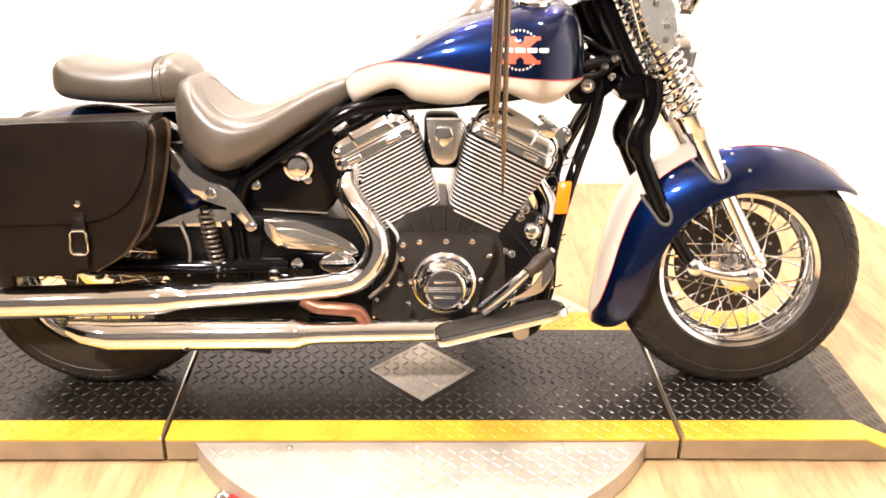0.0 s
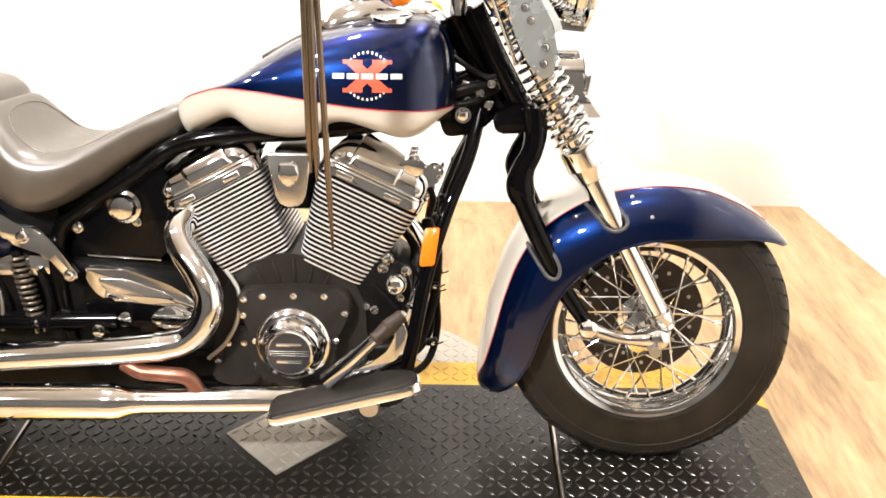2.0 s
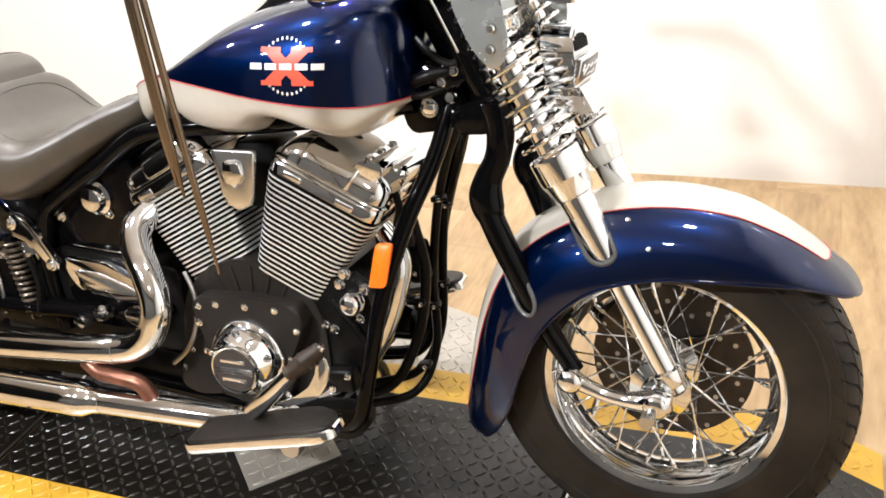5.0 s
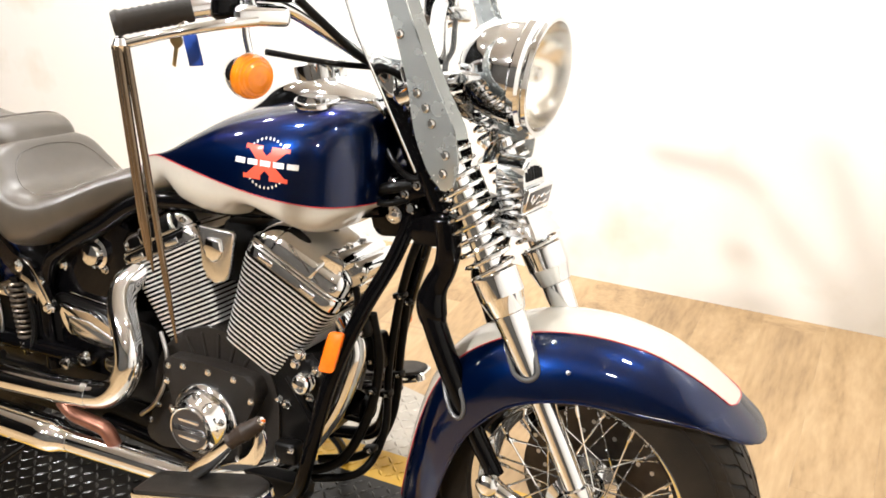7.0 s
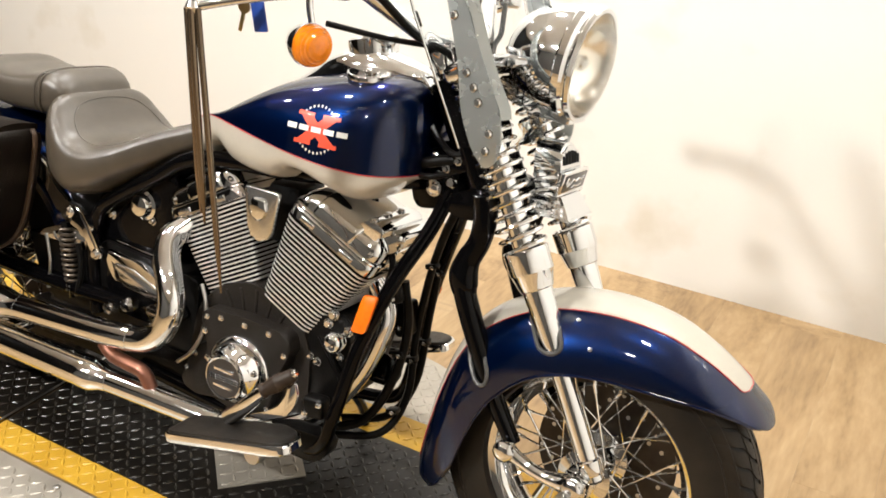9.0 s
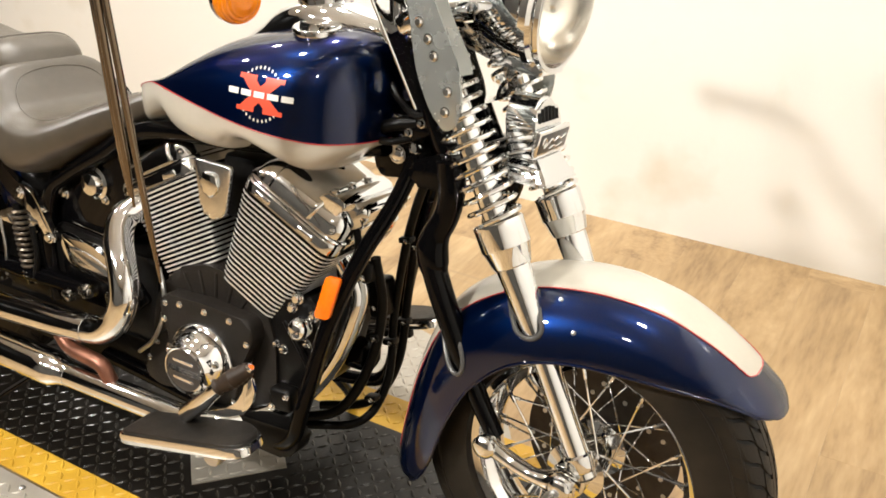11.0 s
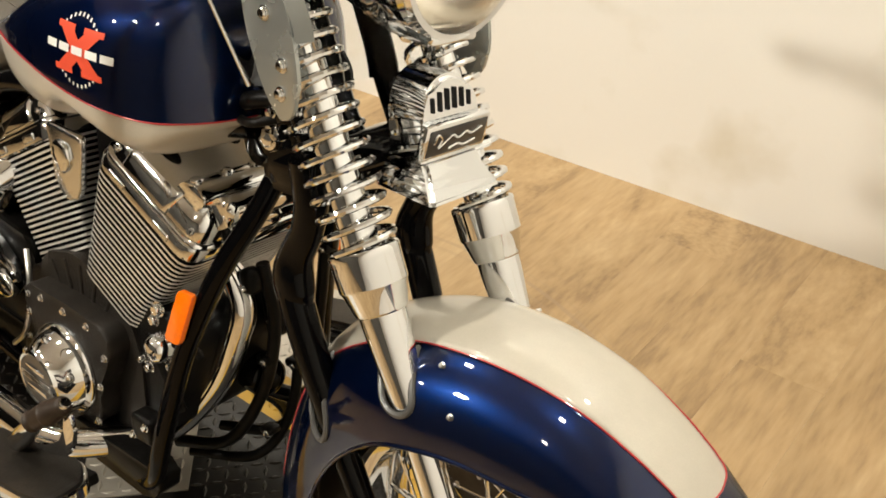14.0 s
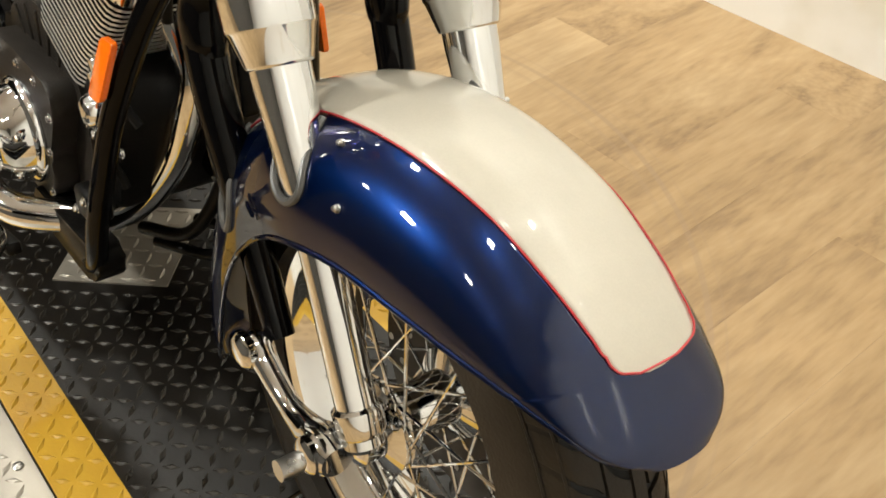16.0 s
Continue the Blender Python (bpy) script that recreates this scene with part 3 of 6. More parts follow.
for x, z in smooth_path(DASH, 4):
    w = interp([(-0.80, 0.008), (-0.74, 0.03), (-0.66, 0.055), (-0.56, 0.062), (-0.48, 0.052), (-0.43, 0.03)], x)
    rings.append([Vector((x, -w * math.cos(math.pi * i / 12), z - 0.05 + 0.05 * math.sin(math.pi * i / 12) ** 0.6)) for i in range(13)])
bm = B()
ring_loft(bm, rings, closed=False)
part("dash_console", bm, CHROME, tank, "chrome dash console along the tank top")
bm = B()
lathe(bm, [(0.046, -0.03), (0.050, 0.0), (0.050, 0.010), (0.044, 0.014), (0.042, 0.011), (0, 0.011)], along(Vector((-0.585, 0, 0.972)), (-0.25, 0, 1)), 36)
part("speedometer", bm, CHROME, tank, "round chrome speedometer")

# -- seats
def seat_part(name, stations, label, mat=LEATHER):
    """Rings through (x, top, bottom, half width, dish)."""
    rings = []
    for x, top, bot, w, dish in smooth_path(stations, 7):
        r = []
        for i in range(36):
            a = 2 * math.pi * i / 36
            c, s = math.cos(a), math.sin(a)
            y = w * math.copysign(abs(c) ** 0.55, c)
            zm = (top + bot) / 2
            z = zm + (top - zm) * math.copysign(abs(s) ** 0.6, s)
            if s > 0:
                z -= dish * (1 - (y / w) ** 2)
            r.append(Vector((x, y, z)))
        rings.append(r)
    bm = B()
    ring_loft(bm, rings)
    return part(name, bm, mat, bike, label)


SEAT = [(-0.945, 0.735, 0.705, 0.035, 0), (-0.962, 0.748, 0.690, 0.062, 0), (-1.01, 0.735, 0.658, 0.085, 0.002), (-1.06, 0.717, 0.628, 0.115, 0.006), (-1.12, 0.690, 0.590, 0.150, 0.012),
                 (-1.18, 0.676, 0.553, 0.172, 0.016), (-1.235, 0.688, 0.534, 0.178, 0.014), (-1.275, 0.722, 0.540, 0.172, 0.008), (-1.305, 0.752, 0.556, 0.158, 0.003), (-1.330, 0.752, 0.585, 0.135, 0), (-1.345, 0.725, 0.63, 0.10, 0)]
seat = seat_part("rider_seat", SEAT,
                 "wide black vinyl rider seat with a dished base")


def on_seat(stations, x, f):
    """Height of the seat's skin at x and a fraction f of its half width."""
    st = sorted((s[0], *s[1:]) for s in stations)
    top, bot, w, dish = (interp([(s[0], s[k]) for s in st], x) for k in (1, 2, 3, 4))
    c = abs(f) ** (1 / 0.55)
    z = (top + bot) / 2 + (top - bot) / 2 * max(0.0, 1 - c * c) ** 0.3 - dish * (1 - f * f)
    return (x, f * w, z)


for s in (-1, 1):
    bm = B()
    tube(bm, [on_seat(SEAT, x, s * f) for x, f in ((-0.99, 0.62), (-1.03, 0.66), (-1.08, 0.70), (-1.13, 0.73), (-1.18, 0.74), (-1.23, 0.72), (-1.265, 0.66), (-1.285, 0.52), (-1.292, 0.30), (-1.295, 0.0))], 0.0012, 8)
    part("piping", bm, LEATHER, seat)
pill = seat_part("pillion_seat", [(-1.308, 0.750, 0.700, 0.085, 0), (-1.324, 0.776, 0.690, 0.104, 0), (-1.357, 0.795, 0.684, 0.116, 0), (-1.40, 0.786, 0.683, 0.122, 0.002), (-1.47, 0.776, 0.684, 0.13, 0.003), (-1.54, 0.780, 0.688, 0.126, 0.002), (-1.590, 0.790, 0.693, 0.118, 0), (-1.614, 0.780, 0.705, 0.10, 0), (-1.624, 0.755, 0.72, 0.065, 0)],
                 "black vinyl pillion pad with stitched straps")
for x in (-1.372, -1.388):
    t, w = interp([(-1.40, 0.786), (-1.357, 0.796)], x), 0.1215
    bm = B()
    tube(bm, [(x, w * math.copysign(abs(math.cos(a)) ** 0.55, math.cos(a)), 0.7365 + (t - 0.7345) * math.copysign(abs(math.sin(a)) ** 0.6, math.sin(a))) for a in [math.pi * i / 20 - 0.5 + 1.0 * i / 20 for i in range(21)]], 0.0025, 6, smooth=False)
    part("piping", bm, LEATHER, pill)

# -- front fender: stations of (crown x, crown z, edge x, edge z, half width, cream half width)
FEND = [(-0.348, 0.140, -0.320, 0.136, 0.045, 0.004), (-0.352, 0.165, -0.298, 0.152, 0.080, 0.030), (-0.349, 0.215, -0.270, 0.180, 0.102, 0.062), (-0.339, 0.300, -0.242, 0.232, 0.115, 0.078), (-0.320, 0.388, -0.218, 0.312, 0.121, 0.082), (-0.290, 0.470, -0.190, 0.378, 0.124, 0.082),
        (-0.246, 0.531, -0.154, 0.428, 0.127, 0.081), (-0.176, 0.578, -0.108, 0.470, 0.130, 0.078), (-0.098, 0.608, -0.058, 0.494, 0.129, 0.073), (0.0, 0.620, 0.005, 0.507, 0.121, 0.066), (0.096, 0.608, 0.076, 0.510, 0.113, 0.056),
        (0.164, 0.579, 0.136, 0.509, 0.104, 0.046), (0.206, 0.553, 0.168, 0.509, 0.0985, 0.038), (0.221, 0.542, 0.183, 0.508, 0.0955, 0.034), (0.231, 0.534, 0.193, 0.508, 0.093, 0.018), (0.2395, 0.527, 0.2015, 0.507, 0.091, -0.001), (0.269, 0.502, 0.240, 0.499, 0.077, -0.01), (0.281, 0.489, 0.260, 0.490, 0.062, -0.01), (0.287, 0.480, 0.273, 0.483, 0.039, -0.01)]
FN = 22
fst = smooth_path(FEND, FN)


def fender_pt(st, u, side=-1, grow=0.0):
    """u from 0 at the crown to 1 at the lower edge."""
    cx, cz, ex, ez, hw, _ = st
    a = u * math.pi / 2
    k = 1 - max(0, math.cos(a)) ** 0.95
    y = hw * math.sin(a) ** 0.92
    d = Vector((cx - ex, 0, cz - ez)).normalized()
    return Vector((cx + (ex - cx) * k, side * (y + grow * math.sin(a)), cz + (ez - cz) * k)) + d * grow * math.cos(a)


FAR_CREAM = 0.034      # the crown panel is laid a little towards the stand side


def cream_u(st, more=0.0):
    q = 1 - min(1.0, max(0.0, st[5]) / 0.034)
    turn = math.sqrt(1 - q * q)          # the panel ends in a round
    h = min(0.975, (max(st[5], 0.034) + more) * turn / st[4])
    return math.asin(h ** (1 / 0.92)) / (math.pi / 2)


SLOTS = [(7.64, 0.32, 0.40, 0.82, 0.65), (5.74, 0.28, 0.40, 0.88, -0.45)]      # station, half width, top, bottom, slant


def in_slot(k, u):
    """Whether a spot of the fender lies in one of the fork slots; k: station."""
    for c, half, u0, u1, lean in SLOTS:
        f = (u - u0) / (u1 - u0)
        if -0.5 < f < 1:
            w = half if f < 0.75 else half * math.sqrt(max(0, 1 - ((f - 0.75) / 0.25) ** 2))
            if abs(k - c - lean * (u - u0)) < w:
                return True
    return False


bm = B()
rings, params = [], []
NB, NC = 34, 7
for st in fst:
    us = cream_u(st)
    uf = cream_u(st, FAR_CREAM)
    uu = [1 - (1 - us) * i / NB for i in range(NB + 1)] + [us * (1 - i / NC) for i in range(1, NC + 1)]
    uv = [uf * i / NC for i in range(1, NC + 1)] + [uf + (1 - uf) * i / NB for i in range(1, NB + 1)]
    r = [fender_pt(st, u, -1) for u in uu] + [fender_pt(st, u, 1) for u in uv]
    rings.append(r)
    params.append(uu + uv)
vr = [[bm.verts.new(p) for p in r] for r in rings]
cream_bm = B()
cv = [[cream_bm.verts.new(p) for p in r[NB:NB + 2 * NC + 1]] for r in rings]
for k, (a, b, ca, cb, st) in enumerate(zip(vr, vr[1:], cv, cv[1:], fst)):
    for i in range(len(a) - 1):
        if NB <= i < NB + 2 * NC and st[5] > 0.0005:
            j = i - NB
            cream_bm.faces.new((ca[j], ca[j + 1], cb[j + 1], cb[j]))
        elif not in_slot((k + 0.5) / FN, (params[k][i] + params[k + 1][i + 1]) / 2):
            bm.faces.new((a[i], a[i + 1], b[i + 1], b[i]))
for g in (bm, cream_bm):
    bmesh.ops.remove_doubles(g, verts=g.verts, dist=0.0002)
    loose = [v for v in g.verts if not v.link_faces]
    bmesh.ops.delete(g, geom=loose, context="VERTS")
fender = part("front_fender", bm, BLUE, bike, "deep flared dark blue fender with a cream crown", STEER)
top = part("cream_crown", cream_bm, CREAM, fender, "pearl cream crown panel")
for ob in (fender, top):
    so = ob.modifiers.new("thickness", "SOLIDIFY")
    so.thickness, so.offset = 0.0025, -1
tip = [st for st in fst if st[5] > 0.002][-1]
bm = B()
tube(bm, [tuple(fender_pt(tip, cream_u(tip, FAR_CREAM if k > 0 else 0.0) * abs(k) / 6, 1 if k > 0 else -1, 0.0004)) for k in range(-6, 7)], 0.0010, 6, smooth=False)
part("pinstripe", bm, RED, fender)
for s in (-1, 1):
    bm = B()
    tube(bm, [tuple(fender_pt(st, cream_u(st, FAR_CREAM if s > 0 else 0.0), s, 0.0004)) for st in fst if st[5] > 0.002], 0.0010, 6, smooth=False)
    part("pinstripe", bm, RED, fender, "thin red pinstripe")
    bm = B()
    tube(bm, [tuple(fender_pt(st, 1, s)) for st in fst], 0.0026, 8, smooth=False)
    part("rolled_edge", bm, BLUE, fender)


def fst_at(i):
    k = i * FN
    j = int(k)
    t = k - j
    a, b = fst[j], fst[min(j + 1, len(fst) - 1)]
    return a * (1 - t) + b * t


def slot_trim(c, half, u0, u1, lean):
    """A U of rubber trim round a slot; c: station, half: half width in stations."""
    for s in (-1, 1):
        pts = []
        for i in range(25):
            t = i / 24
            if t < 0.32:
                q, u = -1, u0 + (u1 - u0) * t / 0.32 * 0.75
            elif t > 0.68:
                q, u = 1, u0 + (u1 - u0) * (1 - t) / 0.32 * 0.75
            else:
                a = math.pi * (t - 0.32) / 0.36
                q, u = -math.cos(a), u0 + (u1 - u0) * (0.75 + 0.25 * math.sin(a))
            pts.append(tuple(fender_pt(fst_at(c + half * q + lean * (u - u0)), u, s, 0.001)))
        bm = B()
        tube(bm, pts, 0.0040, 8, n=2)
        part("slot_trim", bm, TRIM, fender, "grey rubber slot trim")


for sl in SLOTS:
    slot_trim(*sl)
for s in (-1, 1):
    for st, u in ((8.8, 0.74), (8.43, 0.47)):
        p = fender_pt(fst_at(st), u, s)
        bolt(fender, p, (0, s * 0.9, 0.4), 0.0030, 0.005, STEEL)

# -- wheels
DISC = material("heat darkened disc steel", (0.065, 0.054, 0.044), 0.38, 0.85, noise_amt=0.3, noise_scale=40)


def wheel(cx, cy, cz, basis, R, tw, label, front):
    """Tyre, rim, hub and laced spokes round the axle."""
    ax = Matrix.Translation((cx, cy, cz)) @ Matrix.Rotation(radians(90), 4, "X")
    bm = B()
    prof = []
    rb = 0.200
    for i in range(25):
        a = math.pi * i / 24
        y = tw * math.cos(a)
        c = math.sin(a)
        r = rb + (R - rb) * c ** 0.62
        prof.append((r, tw * math.copysign(abs(math.cos(a)) ** 0.75, math.cos(a))))
    prof = [(rb - 0.004, tw * 0.80)] + prof + [(rb - 0.004, -tw * 0.80)]
    rings = [[ax @ Vector((r * math.cos(2 * math.pi * k / 96), r * math.sin(2 * math.pi * k / 96), h)) for r, h in prof] for k in range(96)]
    rings.append(rings[0])
    ring_loft(bm, rings, closed=False)
    bmesh.ops.remove_doubles(bm, verts=bm.verts, dist=1e-5)
    tyre_bm = bm
    # raised tread blocks in slanting rows, with a plain rib along the middle
    def skin(h, lift):
        cc = math.sqrt(max(0.0, 1 - min(1, abs(h / tw)) ** (2 / 0.75)))
        return rb + (R - rb) * cc ** 0.62 + lift

    bm = B()
    for k in range(52):
        for s in (-1, 1):
            a0 = 2 * math.pi * (k + (0.5 if s > 0 else 0)) / 52
            for t0, t1 in ((0.0, 0.40), (0.45, 1.0)):
                rows = []
                for j in range(7):
                    t = t0 + (t1 - t0) * j / 6
                    a1 = a0 + 0.20 * t + 0.05 * abs(((t * 2.0) % 1.0) - 0.5)
                    h = s * tw * (0.15 + 0.79 * t)
                    p = 2 * math.pi / 52 - 0.021
                    rows.append([bm.verts.new(ax @ Vector((skin(h, l) * math.cos(a1 + f * p), skin(h, l) * math.sin(a1 + f * p), h))) for l, f in ((-0.001, 0.0), (0.0034, 0.02), (0.0034, 0.98), (-0.001, 1.0))])
                for a, b in zip(rows, rows[1:]):
                    for c in range(3):
                        bm.faces.new((a[c], a[c + 1], b[c + 1], b[c]))
                for e in (rows[0], rows[-1]):
                    bm.faces.new(e)
    rib = [[ax @ Vector((skin(h, l) * math.cos(2 * math.pi * k / 96), skin(h, l) * math.sin(2 * math.pi * k / 96), h)) for h, l in ((-0.11 * tw, -0.001), (-0.10 * tw, 0.0028), (0.10 * tw, 0.0028), (0.11 * tw, -0.001))] for k in range(97)]
    ring_loft(bm, rib, closed=False)
    groove_bm = bm
    bm = B()
    rp = [(0.216, 0.046), (0.222, 0.052), (0.219, 0.055), (0.208, 0.048), (0.198, 0.044), (0.192, 0.030), (0.180, 0.018), (0.176, 0.0)]
    rp = [(r * 0.938, h * 0.95) for r, h in rp]
    rp = rp + [(r, -h) for r, h in rp[-2::-1]]
    rings = [[ax @ Vector((r * math.cos(2 * math.pi * k / 72), r * math.sin(2 * math.pi * k / 72), h)) for r, h in rp] for k in range(73)]
    ring_loft(bm, rings, closed=False)
    bmesh.ops.remove_doubles(bm, verts=bm.verts, dist=1e-5)
    tyre = part("wheel", bm, CHROME, bike, label, basis)
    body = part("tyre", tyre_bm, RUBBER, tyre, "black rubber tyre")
    # carcass between the blocks is blackened to deepen the groove shade
    body.data.materials.append(RECESS_SHADE)
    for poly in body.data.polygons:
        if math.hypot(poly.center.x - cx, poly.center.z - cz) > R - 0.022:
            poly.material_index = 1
    part("tread_relief", groove_bm, RUBBER, tyre)
    for s in (-1, 1):
        for f in (0.80, 0.93):
            h = s * tw * f
            cc = math.sqrt(max(0.0, 1 - f ** (2 / 0.75)))
            rr = rb + (R - rb) * cc ** 0.62
            bm = B()
            tube(bm, [tuple(ax @ Vector((rr * math.cos(q), rr * math.sin(q), h))) for q in [2 * math.pi * k / 96 for k in range(97)]], 0.0022, 6, smooth=False)
            part("sidewall_rib", bm, RUBBER, tyre)
    bm = B()
    lathe(bm, [(0.020, -0.085), (0.030, -0.080), (0.030, -0.058), (0.050, -0.050), (0.050, -0.040), (0.030, -0.032), (0.028, 0.032), (0.050, 0.040), (0.050, 0.050), (0.03, 0.058), (0.03, 0.08), (0.02, 0.085)], ax, 32)
    part("hub", bm, CHROME, tyre, "chrome hub")
    sm = None
    for k in range(40):
        s = 1 if k % 2 else -1
        d = 1 if (k // 2) % 2 else -1
        a = 2 * math.pi * k / 40
        p0 = ax @ Vector((0.047 * math.cos(a - d * 1.0), 0.047 * math.sin(a - d * 1.0), s * 0.045))
        p1 = ax @ Vector((0.171 * math.cos(a), 0.171 * math.sin(a), s * 0.012))
        if sm is None:
            bm = B()
            lathe(bm, [(0.0019, 0), (0.0019, 0.85), (0.0034, 0.86), (0.0034, 1.0)], Matrix(), 8)
            ob = part("spoke", bm, CHROME, tyre)
            sm = ob.data
        else:
            ob = new("spoke", sm)
            ob.parent = tyre
        v = p1 - p0
        ob.matrix_basis = along(p0, v) @ Matrix.Diagonal((1, 1, v.length, 1))
    bm = B()
    dr = 0.138
    lathe(bm, [(0.055, 0.056), (dr, 0.056), (dr, 0.061), (0.055, 0.061)], ax @ Matrix.Rotation(math.pi, 4, "X"), 64)
    disc = part("brake_disc", bm, DISC, bike, "drilled steel brake disc", basis)
    # bright steel discs stand for the lit floor seen through drilled holes
    for k in range(30):
        a, r = 2 * math.pi * k / 30, (0.095, 0.113, 0.131)[k % 3]
        bm = B()
        lathe(bm, [(0.0042, 0), (0.0042, 0.0065)], ax @ Matrix.Rotation(math.pi, 4, "X") @ Matrix.Translation((r * math.cos(a), r * math.sin(a), 0.0553)), 10)
        part("drill_hole", bm, STEEL, disc)
    return tyre


AXLE = Vector((0.004, -0.015, 0.291))
wheel(AXLE.x, AXLE.y, AXLE.z, STEER, 0.2995, 0.061, "spoked front wheel with a black tyre and chrome rim", True)
wheel(-1.560, -0.015, 0.292, SAG, 0.3015, 0.066, "spoked rear wheel with a dusty black tyre", False)

# -- springer fork
FORK_Y = 0.102
CUP = Vector((-0.165, 0, 0.688))


def fork_at(z):
    return CUP + FAX * ((CUP.z - z) / -FAX.z)


for s in (-1, 1):
    off = Vector((0, s * FORK_Y, 0))
    bm = B()
    lathe(bm, [(0.0272, 0.066), (0.0268, 0.090), (0.0208, 0.178), (0.0200, 0.20), (0.0200, 0.421), (0.016, 0.426)], along(CUP + off, FAX), 40)
    leg = part("fork_leg", bm, CHROME, bike, "chrome lower fork leg", STEER)
    bm = B()
    lathe(bm, [(0.033, 0.004), (0.036, -0.002), (0.0395, 0.0), (0.0405, 0.003), (0.0400, 0.006), (0.0395, 0.040), (0.0390, 0.0415), (0.0378, 0.043), (0.0305, 0.070), (0.0300, 0.0715), (0.0288, 0.0725), (0.0274, 0.0730)], along(CUP + off, FAX), 48)
    part("spring_cup", bm, CHROME, leg, "tapered chrome spring cup")
    bm = B()
    lathe(bm, [(0.0205, 0), (0.0205, 0.34)], along(fork_at(0.688) + off, -FAX), 20)
    part("inner_tube", bm, CHROME, leg)
    bm = B()
    a, b = frame_of(FAX)
    L, N = 0.300, 15
    pts = []
    for i in range(N * 18 + 1):
        t = i / (N * 18)
        q = 2 * math.pi * N * t
        pts.append(tuple(CUP + off - FAX * (0.004 + L * t) + (a * math.cos(q) + b * math.sin(q)) * 0.0385))
    tube(bm, pts, 0.0042, 8, smooth=False)
    part("coil_spring", bm, CHROME, leg, "open chrome coil spring")
    bm = B()
    lathe(bm, [(0.024, 0), (0.036, 0.004), (0.036, 0.020), (0.026, 0.030), (0.024, 0.06)], along(CUP + off - FAX * 0.305, -FAX), 28)
    part("top_cap", bm, CHROME, leg)
    # rigid rear leg, bent round the fender
    bm = B()
    tube(bm, [(-0.276, s * 0.106, 0.600, 0.0212), (-0.252, s * 0.106, 0.545, 0.0212), (-0.222, s * 0.103, 0.482, 0.0205), (-0.178, s * 0.099, 0.395, 0.0180), (-0.128, s * 0.100, 0.322, 0.0155)], 0, 18)
    rear = part("rear_leg", bm, BLACK, bike, "black rear fork leg with a cast elbow", STEER)
    bm = B()
    tube(bm, [(-0.254, 0, 0.762, 0.025), (-0.248, 0, 0.715, 0.0225), (-0.254, 0, 0.675, 0.021), (-0.269, 0, 0.642, 0.023), (-0.275, 0, 0.612, 0.028), (-0.270, 0, 0.588, 0.0265), (-0.264, 0, 0.574, 0.021)], 0, 20)
    bmesh.ops.transform(bm, matrix=Matrix.Translation((0, s * 0.105, 0)) @ Matrix.Diagonal((1, 0.82, 1, 1)), verts=bm.verts)
    part("elbow", bm, BLACK, rear)
    bm = B()
    tube(bm, [(-0.140, s * 0.126, 0.325, 0.010), (-0.127, s * 0.127, 0.322, 0.0165), (-0.105, s * 0.128, 0.314, 0.0135), (-0.075, s * 0.129, 0.305, 0.012), (-0.045, s * 0.130, 0.301, 0.0125), (-0.015, s * 0.130, 0.302, 0.017), (0.012, s * 0.130, 0.305, 0.0245), (0.034, s * 0.130, 0.306, 0.017)], 0, 16)
    rk = part("rocker_arm", bm, CHROME, bike, "polished rocker link at the axle", STEER)
    bm = B()
    lathe(bm, [(0.020, 0), (0.020, 0.007), (0.015, 0.013), (0.006, 0.015), (0, 0.015)], along(Vector((-0.127, s * 0.137, 0.322)), (0, s, 0)), 22)
    part("pivot_cap", bm, CHROME, rk)
    bm = B()
    lathe(bm, [(0.024, 0), (0.024, 0.004), (0.019, 0.005), (0.019, 0.014), (0.016, 0.017), (0.009, 0.019), (0, 0.019)], along(Vector((0.012, s * 0.137, 0.305)), (0, s, 0)), 24)
    part("axle_nut", bm, CHROME, rk)
    bm = B()
    lathe(bm, [(0.0215, 0), (0.0245, 0.003), (0.0245, 0.024), (0.020, 0.030), (0.014, 0.042)], along(fork_at(0.352) + off, FAX), 22)
    part("leg_clevis", bm, CHROME, rk)
bm = B()
lathe(bm, [(0.011, -0.16), (0.011, 0.16)], Matrix.Translation(AXLE) @ Matrix.Rotation(radians(90), 4, "X"), 16)
part("axle", bm, STEEL, bike, basis=STEER)
# brake caliper on the far side
bm = B()
prism(bm, rounded([(-0.135, 0.36), (-0.07, 0.42), (-0.03, 0.40), (-0.06, 0.36), (-0.09, 0.32), (-0.12, 0.31)], 0.02), 0.045, 0.095, 0.008)
cal = part("brake_caliper", bm, DARK, bike, "dark brake caliper", STEER)
bm = B()
box(bm, (0.09, 0.016, 0.03), Matrix.Translation((-0.05, 0.075, 0.33)) @ Matrix.Rotation(radians(-20), 4, "Y"), 0.005)
part("caliper_bracket", bm, CHROME, cal)

# clamps and stem
bm = B()
box(bm, (0.075, 0.285, 0.034), Matrix.Translation(fork_at(0.972)) @ Matrix.Rotation(radians(-28.4), 4, "Y"), 0.012, 3)
part("top_clamp", bm, CHROME, bike, "chrome upper fork clamp", STEER)
bm = B()
prism(bm, rounded([(-0.335, 0.745), (-0.265, 0.775), (-0.235, 0.745), (-0.262, 0.712), (-0.325, 0.708)], 0.012), -0.105, 0.105, 0.01)
part("lower_clamp", bm, BLACK, bike, "black lower fork clamp", STEER)
for s in (-1, 1):
    bm = B()
    tube(bm, [(-0.268, s * 0.072, 0.745), (-0.30, s * 0.072, 0.80), (-0.335, s * 0.072, 0.865), (-0.375, s * 0.072, 0.945)], 0.0185, 14)
    part("upper_leg", bm, BLACK, bike, "black upper fork leg", STEER)
bm = B()
